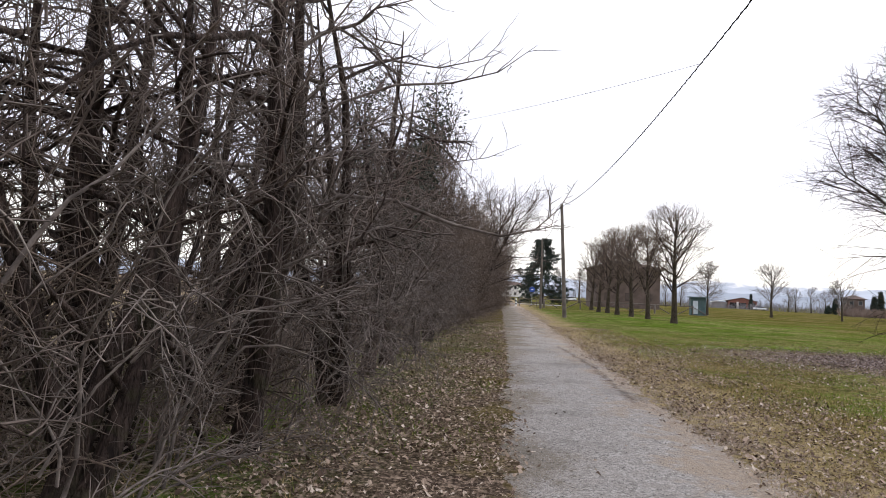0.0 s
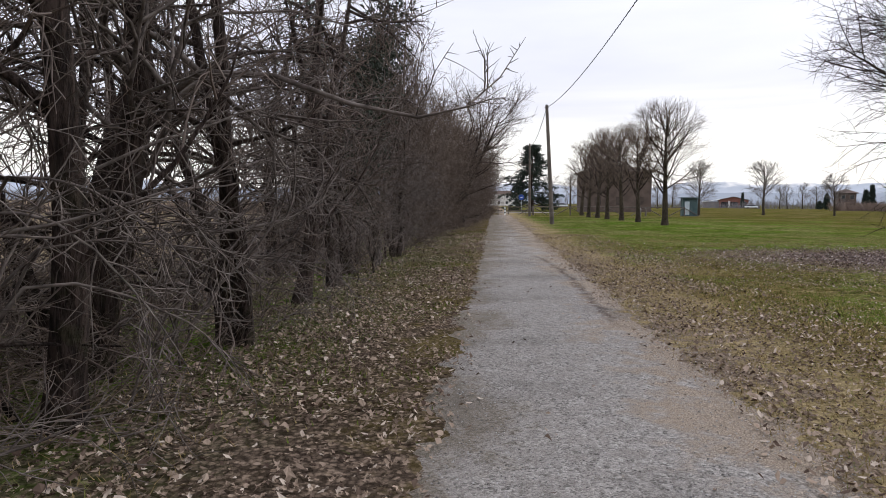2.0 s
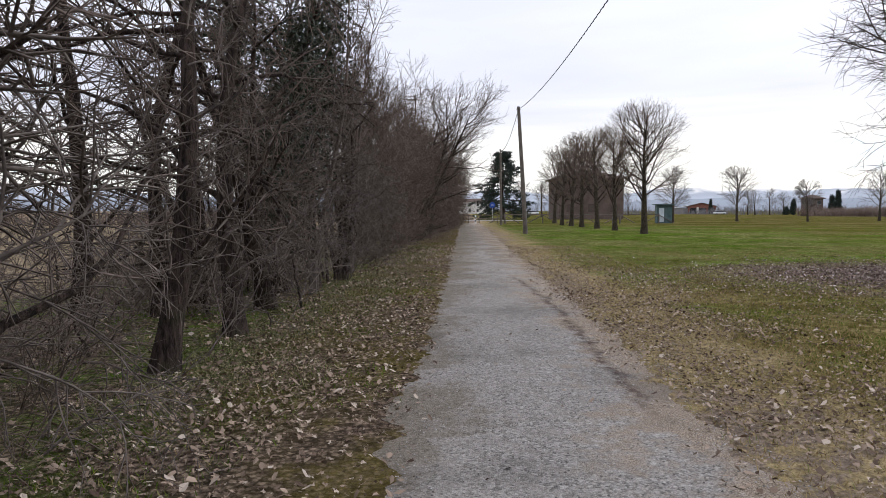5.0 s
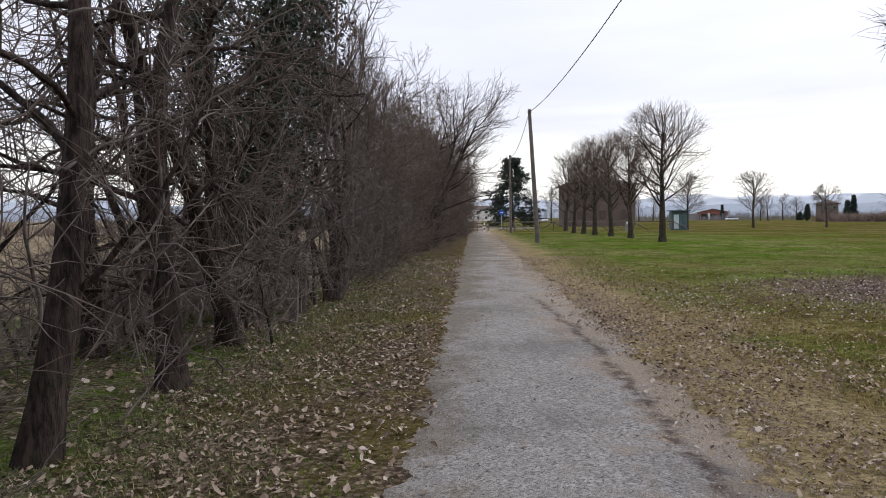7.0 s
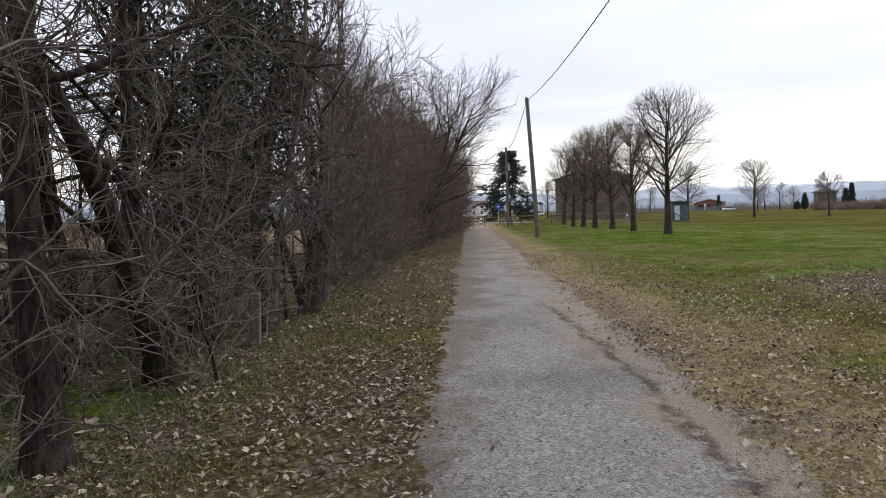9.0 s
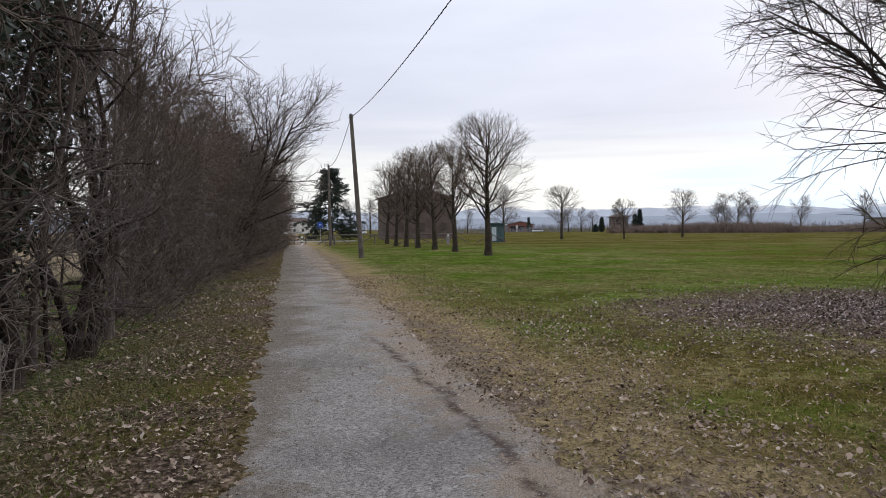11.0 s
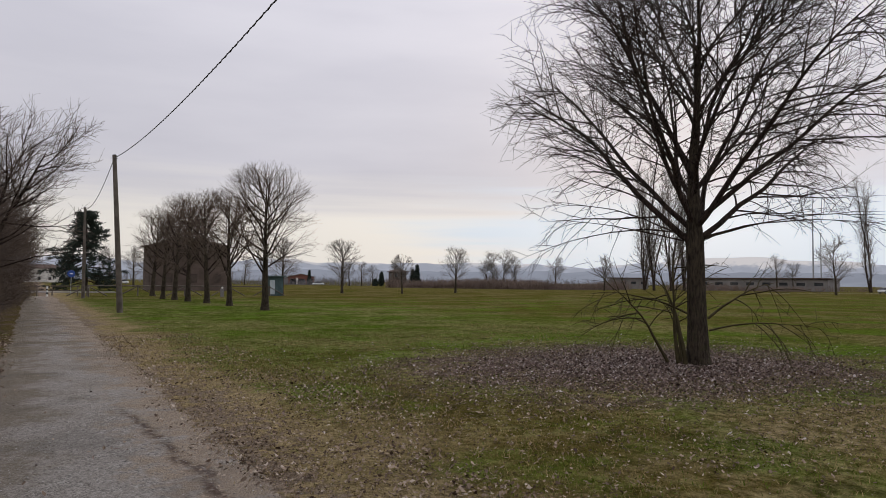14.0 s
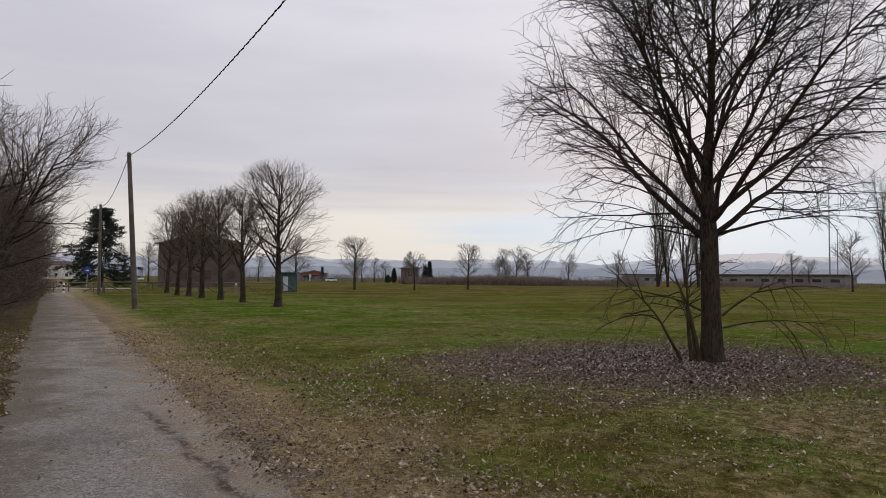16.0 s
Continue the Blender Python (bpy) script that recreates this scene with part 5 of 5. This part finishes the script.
def round_sign(x, y):
    root = empty("road_sign", x, y)
    part("post", rod(bmesh.new(), (0, 0, -0.1), (0, 0, 2.6), 0.035, 0.035, 10), METAL, root)
    part("disc", rod(bmesh.new(), (0, -0.04, 2.2), (0, -0.06, 2.2), 0.37, 0.37, 24), SIGN_BLUE, root, "round blue sign face")
    part("symbol", box(bmesh.new(), 0, -0.068, 2.2, 0.30, 0.008, 0.08), SIGN_WHITE, root, "pale bar across the sign")
    tagged(root, "round blue road sign on a grey post", "road sign", "")


round_sign(3.3, 92.0)

# ---- road beyond ----
def slab(name, x0, x1, y0, y1, z, mat, label):
    bm = box(bmesh.new(), (x0 + x1) / 2, (y0 + y1) / 2, z, x1 - x0, y1 - y0, 0.06, 0.02)
    return tagged(part(name, bm, mat), label, "road", kind="structure")


slab("road", -60, 9, 103, 108, 0.0, GREY_WALL, "pale asphalt road crossing beyond the fence")


# ---- buildings ----
def window(root, x, y, z, wd, ht, side=-1, mat=None):
    p = part("window", box(bmesh.new(), x, y + side * 0.02, z, wd, 0.10, ht), mat or GREY_WALL, root)
    part("pane", box(bmesh.new(), x, y + side * 0.075, z, wd * 0.82, 0.02, ht * 0.86), SHADE_GLASS, p)


def hip_roof(root, wd, dp, z, rise, mat, over=0.5, hip=True):
    bm = bmesh.new()
    a, b = wd / 2 + over, dp / 2 + over
    k = max(a - b, 0.3) if hip else a
    pts = [(-a, -b, z), (a, -b, z), (a, b, z), (-a, b, z), (-k, 0, z + rise), (k, 0, z + rise)]
    lo = [(x, y, zz - 0.18) for x, y, zz in pts[:4]]
    v = [bm.verts.new(p) for p in pts + lo]
    for f in ((0, 1, 5, 4), (1, 2, 5), (2, 3, 4, 5), (3, 0, 4), (0, 6, 7, 1), (1, 7, 8, 2), (2, 8, 9, 3), (3, 9, 6, 0), (6, 9, 8, 7)):
        bm.faces.new([v[i] for i in f])
    return part("roof", bm, mat, root)


def house(name, x, y, turn, wd, dp, ht, rise, wall, roof, rows, cols, label, door=True, hip=True, chimney=True):
    root = empty(name, x, y, 0, turn)
    part("wall", box(bmesh.new(), 0, 0, ht / 2 - 0.1, wd, dp, ht + 0.2), wall, root)
    r = hip_roof(root, wd, dp, ht + 0.09, rise, roof, hip=hip)
    if chimney:
        part("chimney", box(bmesh.new(), wd * 0.2, 0.3, ht + rise * 0.8, 0.6, 0.6, 1.4), wall, r)
    for j in range(rows):
        for i in range(cols):
            window(root, -wd / 2 + wd * (i + 0.5) / cols, -dp / 2, ht * (j + 0.55) / rows, min(1.1, wd / cols * 0.5), min(1.4, ht / rows * 0.5))
    for j in range(rows):
        for sgn in (-1, 1):
            p = part("window", box(bmesh.new(), sgn * (wd / 2 + 0.02), 0, ht * (j + 0.55) / rows, 0.1, 1.0, min(1.4, ht / rows * 0.5)), GREY_WALL, root)
            part("pane", box(bmesh.new(), sgn * (wd / 2 + 0.075), 0, ht * (j + 0.55) / rows, 0.02, 0.82, min(1.2, ht / rows * 0.43)), SHADE_GLASS, p)
    tagged(root, label, "house", "buildings round the field")
    return root


SHUTTER = simple("faded_shutters", (0.05, 0.038, 0.032), (0.10, 0.075, 0.06), 1.0, 0.9, 10.0, 0.01)
farm = house("farmhouse", 20.8, 124, 4, 11, 9, 6.9, 1.5, RENDER_WALL, ROOF_TILE, 2, 3, "old brown plastered farmhouse behind the row of trees")
for o in farm.children_recursive:
    if o.name.startswith(("window", "pane")):
        o.data.materials[0] = SHUTTER
house("white_house", 4.0, 330, 0, 15, 9, 5.6, 1.6, WHITE_WALL, ROOF_TILE, 2, 4, "pale two-storey house beyond the path's end", hip=True)
house("ruined_house", 92.6, 188, -15, 4.0, 6, 4.6, 1.0, RENDER_WALL, ROOF_TILE, 2, 2, "old brick house among brown shrubs", hip=True, chimney=False)
BRICK_RED = simple("red_plaster", (0.15, 0.06, 0.045), (0.25, 0.11, 0.085), 0.6, 0.9, 8.0, 0.01)
BAY_SHADE = simple("barn_bay_shade", (0.012, 0.011, 0.012), (0.03, 0.028, 0.028), 0.5, 0.95)


def farm_shed(x, y, turn):
    """A closed shed: a low gable with bays painted as dark shade and a paler lean-to roof beside it."""
    root = empty("farm_shed", x, y, 0, turn)
    bm = bmesh.new()
    front = [(-6, -0.2), (6, -0.2), (6, 3.3), (0, 4.7), (-6, 3.3)]
    a = [bm.verts.new((px, -5, pz)) for px, pz in front]
    b = [bm.verts.new((px, 5, pz)) for px, pz in front]
    bm.faces.new(a)
    bm.faces.new(list(reversed(b)))
    for i in range(5):
        bm.faces.new((a[i], b[i], b[(i + 1) % 5], a[(i + 1) % 5]))
    part("wall", bm, BRICK_RED, root)
    for sg in (-1, 1):
        m = Matrix.Translation((sg * 3.2, 0, 4.12)) @ Matrix.Rotation(sg * math.atan2(1.4, 6), 4, "Y")
        part("roof", box(bmesh.new(), 0, 0, 0, 6.9, 11, 0.2, 0.02, m), ROOF_TILE, root)
    # solid panels on the wall; the shade inside the bays is their colour
    for px, wd in ((-3.7, 2.9), (0.1, 3.0), (4.0, 2.6)):
        part("bay", box(bmesh.new(), px, -5.0, 1.35, wd, 0.16, 2.5), BAY_SHADE, root, "near-black panel painted as a shaded bay")
    part("pillar", box(bmesh.new(), -1.9, -5.02, 1.4, 0.9, 0.3, 3.2), WHITE_WALL, root)
    part("lean_to", box(bmesh.new(), -9.4, 0, 1.3, 6.6, 9, 2.8), GREY_WALL, root)
    m = Matrix.Translation((-9.4, 0, 3.1)) @ Matrix.Rotation(-0.16, 4, "Y")
    part("roof", box(bmesh.new(), 0, 0, 0, 7.2, 10, 0.18, 0.02, m), SIGN_WHITE, root, "pale sheet roof")
    tagged(root, "low red farm shed with bays painted shade-dark and pale lean-to", "shed", "buildings round the field")


farm_shed(108.5, 317.7, -14)


def kiosk(x, y):
    root = empty("cabin", x, y, 0, -6)
    part("body", box(bmesh.new(), 0, 0, 1.02, 1.7, 1.5, 2.2, 0.02), TEAL, root)
    part("roof", box(bmesh.new(), 0, -0.1, 2.19, 2.3, 2.0, 0.12, 0.02), TEAL, root, "flat overhanging roof")
    part("door", box(bmesh.new(), -0.35, -0.765, 0.95, 0.55, 0.04, 1.6, 0.01), PALE_PANEL, root, "pale door panel")
    part("notice", box(bmesh.new(), 0.42, -0.765, 1.2, 0.5, 0.04, 0.9, 0.01), TEAL, root)
    tagged(root, "small teal park cabin with a flat roof", "cabin", "")


kiosk(23.2, 85.5)


def factory(x, y, wd, dp, ht, turn, bays, label):
    root = empty("factory", x, y, 0, turn)
    part("wall", box(bmesh.new(), 0, 0, ht / 2 - 0.1, wd, dp, ht + 0.2), GREY_WALL, root)
    part("roof", box(bmesh.new(), 0, 0, ht + 0.3, wd + 1.2, dp + 1.2, 0.4), ROOF_TILE, root, "dark overhanging flat roof")
    for i in range(bays):
        window(root, -wd / 2 + wd * (i + 0.5) / bays, -dp / 2, ht * 0.6, wd / bays * 0.6, ht * 0.3)
    tagged(root, label, "factory", "buildings round the field")


factory(190, 188, 14, 9, 3.6, -45, 4, "small pale hall behind the poplars")
factory(209, 148, 46, 14, 3.7, -75, 9, "long low grey industrial shed across the field")


def far_car(x, y, turn, mat, label):
    root = empty("car", x, y, 0, turn)
    bm = box(bmesh.new(), 0, 0, 0.62, 4.2, 1.7, 0.62, 0.12)
    body = part("body", bm, mat, root)
    bm = bmesh.new()
    pts = [(-1.7, 0.93), (-1.2, 1.45), (0.6, 1.47), (1.35, 0.93)]
    vs = [[bm.verts.new((px, sy * (0.8 if pz < 1 else 0.66), pz)) for px, pz in pts] for sy in (-1, 1)]
    bm.faces.new(vs[0])
    bm.faces.new(list(reversed(vs[1])))
    for i in range(4):
        bm.faces.new((vs[0][i], vs[1][i], vs[1][(i + 1) % 4], vs[0][(i + 1) % 4]))
    part("cabin", bm, SHADE_GLASS, root, "dark windows")
    part("roof", box(bmesh.new(), -0.3, 0, 1.48, 1.75, 1.3, 0.05, 0.02), mat, root)
    for wx in (-1.3, 1.3):
        for wy in (-0.8, 0.8):
            wh = part("wheel", rod(bmesh.new(), (wx, wy - 0.1, 0.31), (wx, wy + 0.1, 0.31), 0.31, 0.31, 14), RUBBER, root)
            part("rim", rod(bmesh.new(), (wx, wy - 0.11, 0.31), (wx, wy + 0.11, 0.31), 0.19, 0.19, 10), METAL, wh)
    tagged(root, label, "car", "parked cars")


far_car(24.5, 250, 3, CAR_WHITE, "white car on the road beyond the fence")
far_car(92.9, 253.5, -5, CAR_WHITE, "white car beside the far farm shed")
far_car(181.5, 95.0, -20, CAR_WHITE, "white car parked at the lawn's far side")
strip("track", [(112, 92), (165, 95), (240, 97)], 1.3, WHITE_WALL, 0.03, "pale gravel track across the far lawn", "track", 40)


def light_mast(x, y, h):
    root = empty("light_mast", x, y)
    part("shaft", rod(bmesh.new(), (0, 0, -0.2), (0, 0, h), 0.28, 0.12, 10), METAL, root)
    part("lamp_head", box(bmesh.new(), 0, 0, h + 0.2, 1.6, 0.5, 0.4, 0.05), METAL, root)
    tagged(root, "tall slim grey floodlight mast", "light mast", "floodlight masts")


light_mast(208.8, 128.8, 31)
light_mast(249.2, 148.7, 21)


# ---- cedar and poplars ----
def cedar(x, y, h, seed):
    rng = np.random.default_rng(seed)
    root = empty("cedar_tree", x, y)
    T = np.array([[(0.1 * math.sin(i), 0.1 * math.cos(i * 1.3), h * i / 12 - 0.2 * (i == 0)) for i in range(13)]])
    TR = np.linspace(0.42, 0.03, 13)[None]
    A, AR = sprout(rng, T, TR, 64, 0.10, 0.99, (80, 108), 6.4, 0.3, 8, 0.05, -0.03, 0.07, 0.012, 0.92)
    B, BR = sprout(rng, A, AR, 6, 0.25, 1.0, (40, 80), 1.2, 0.4, 4, 0.08, -0.16, 0.02, 0.006, 0.4)
    for nm, lv in (("trunk", [(T, TR, 10)]), ("bough", [(A, AR, 5), (B, BR, 3)])):
        new(nm, tube_mesh(nm, lv, BARK)).parent = root
    C = np.concatenate([A[:, 2:].reshape(-1, 3), B[:, 1:].reshape(-1, 3)])
    V, F = cards(rng, C, 0.115, 24, 0.17, 0.5)
    mesh_object("crown", V.tolist(), F.tolist(), NEEDLE, root, "dark drooping needle sprays")
    tagged(root, "dark evergreen cedar with layered drooping branches", "tree", "")


cedar(6.0, 117, 11.4, 90)


def poplar(x, y, h, seed, stems, label):
    rng = np.random.default_rng(seed)
    lv = lean_tree(rng, height=h, r=0.30, stems=stems, clear=0.08, limb_k=24, limb_len=0.22 * h, limb_ang=(8, 26), limb_trop=0.06, wig=0.05,
                   k2=6, len2=0.09 * h, k3=2, len3=1.4, trop2=0.12, trop3=0.10, spread=0.08, tw=0.014, fall=0.5, limb_r=0.22, m1=5)
    tree("poplar_tree", x, y, lv, (BARK, TWIG_HAZED, TWIG_HAZED), label, "tree", "poplars", split=False)


for i, (x, y, h) in enumerate([(149.1, 143.8, 33), (147.2, 138.5, 36), (146.2, 131.9, 35), (153.0, 133.0, 31)]):
    poplar(x, y, h, 95 + i, 4, "tall narrow bare poplar in a close clump")
poplar(206.8, 111.0, 33, 99, 3, "single tall bare poplar across the field")


def cypress(x, y, h, r, seed):
    """A dark evergreen spire."""
    rng = np.random.default_rng(seed)
    root = empty("cypress_tree", x, y)
    part("trunk", rod(bmesh.new(), (0, 0, -0.2), (0, 0, h * 0.8), 0.14, 0.04, 8), BARK, root)
    f = rng.random(220)
    a = rng.uniform(0, 6.28, 220)
    rr = r * np.sqrt(rng.random(220)) * np.minimum(1, f * 6) * (1 - f ** 1.6)
    V, F = cards(rng, np.stack([rr * np.cos(a), rr * np.sin(a), 0.3 + f * (h - 0.4)], 1), 0.2, 26, 0.2)
    mesh_object("crown", V.tolist(), F.tolist(), NEEDLE, root, "dense dark evergreen foliage")
    tagged(root, "slender dark evergreen tree at the field's far side", "tree", "far evergreens")


for i, (x, y, h, r) in enumerate([(103.6, 292.2, 6.2, 0.6), (103.9, 221.4, 4.9, 1.0), (99.0, 190.1, 5.4, 0.8), (101.7, 192.1, 6.8, 1.0), (106.5, 231.6, 2.4, 1.0)]):
    cypress(x, y, h, r, 130 + i)


# ---- far shrubs, trees and hills ----
def brush_belt(name, x0, y0, x1, y1, h, depth, n, mat, label, seed):
    """A belt of bare shrubs: thousands of thin upright twigs."""
    rng = np.random.default_rng(seed)
    f = rng.random(n)
    g = rng.normal(0, 0.4, n) * depth
    d = np.array([x1 - x0, y1 - y0])
    nrm = np.array([-d[1], d[0]]) / np.linalg.norm(d)
    base = np.array([x0, y0])[None] + d[None] * f[:, None] + nrm[None] * g[:, None]
    hh = h * (0.65 + 0.5 * np.array([noise.noise(Vector((v * np.linalg.norm(d) * 0.05, seed, 0))) for v in f])) * rng.uniform(0.5, 1.1, n)
    start = np.concatenate([base, np.full((n, 1), -0.1)], 1)
    way = np.stack([rng.normal(0, 0.25, n), rng.normal(0, 0.25, n), np.ones(n)], 1)
    A = run(rng, start, way, hh, 3, 0.12, 0.0)
    AR = np.array([0.06, 0.04, 0.01])[None] * rng.uniform(0.8, 1.6, (n, 1)) * h / 3.0
    B, BR = sprout(rng, A, AR, 3, 0.25, 0.95, (25, 60), h * 0.35, 0.4, 2, 0.1, 0.03, 0.03 * h / 3.0, 0.012 * h / 3.0, 0.3)
    ob = new(name, tube_mesh(name, [(A, AR, 3), (B, BR, 3)], mat))
    tagged(ob, label, "shrubs", kind="stuff")


brush_belt("shrub_belt", 90, 186, 118, 150, 4.0, 7, 2000, BRUSH, "belt of brown leafless shrubs across the field", 120)
brush_belt("shrub_belt", 118, 150, 146, 150, 3.4, 7, 1000, BRUSH, "belt of brown leafless shrubs across the field", 125)
brush_belt("shrub_belt", 40, 300, 115, 250, 3.6, 10, 700, HAZED_WOOD, "haze-greyed brown belt of far leafless trees", 121)
brush_belt("shrub_belt", 166, 150, 188, 121, 2.7, 5, 700, BRUSH, "reddish leafless bushes before the long shed", 126)
brush_belt("shrub_belt", 195, 125, 330, 110, 2.6, 6, 500, BRUSH, "low brown scrub at the field's far edge", 122)
brush_belt("shrub_belt", -14, 95, -60, 60, 2.5, 5, 900, BRUSH, "brown scrub beyond the hedge", 123)
brush_belt("far_woods", -700, 520, 700, 480, 9, 40, 1700, HAZED_WOOD, "haze-grey line of far bare woods", 124)
for i, (x, y, h) in enumerate([(94.0, 232, 7.5), (98.2, 236, 8.5), (104.0, 238, 9.0), (109.5, 240, 8), (48, 205, 8), (60, 235, 9), (190.8, 129.7, 11), (197.4, 128.4, 9), (12, 150, 8), (18, 165, 9)]):
    lawn_tree(x, y, h, 540 + i, "far bare tree at the field's edge", "far trees", 1.1, 0.6)


def ridge(name, dist, lo, hi, seed, mat, label, az0=-75, az1=110):
    """A far range of hills as a long sloping sheet."""
    V, F = [], []
    n = 220
    for i in range(n + 1):
        a = radians(az0 + (az1 - az0) * i / n)
        u = i * 0.11 * (185 / (az1 - az0))
        h = lo + (hi - lo) * max(0.0, min(1.0, 0.5 + 0.55 * noise.noise(Vector((u * 0.5, seed, 0))) + 0.22 * noise.noise(Vector((u * 1.7, seed, 2))) + 0.10 * noise.noise(Vector((u * 5, seed, 5)))))
        sx, cy = math.sin(a), math.cos(a)
        V += [(sx * dist * 0.9, cy * dist * 0.9, -2), (sx * dist * 0.97, cy * dist * 0.97, h * 0.55), (sx * dist, cy * dist, h), (sx * dist * 1.06, cy * dist * 1.06, -2)]
    for i in range(n):
        for k in range(3):
            a = i * 4 + k
            F.append((a, a + 4, a + 5, a + 1))
    tagged(mesh_object(name, V, F, mat, smooth=True), label, "hills", kind="structure")


# Haze-blue emissive colours; the hills themselves are no light source.
ridge("backdrop", 2600, 15, 70, 3, painted_haze("hill_haze", (0.33, 0.365, 0.455), 1.0), "blue hazy foothills on the horizon")
ridge("backdrop", 4000, 60, 175, 8, painted_haze("mountain_haze", (0.46, 0.50, 0.61), 1.0, snow=108), "far haze-blue mountains with snow on top")
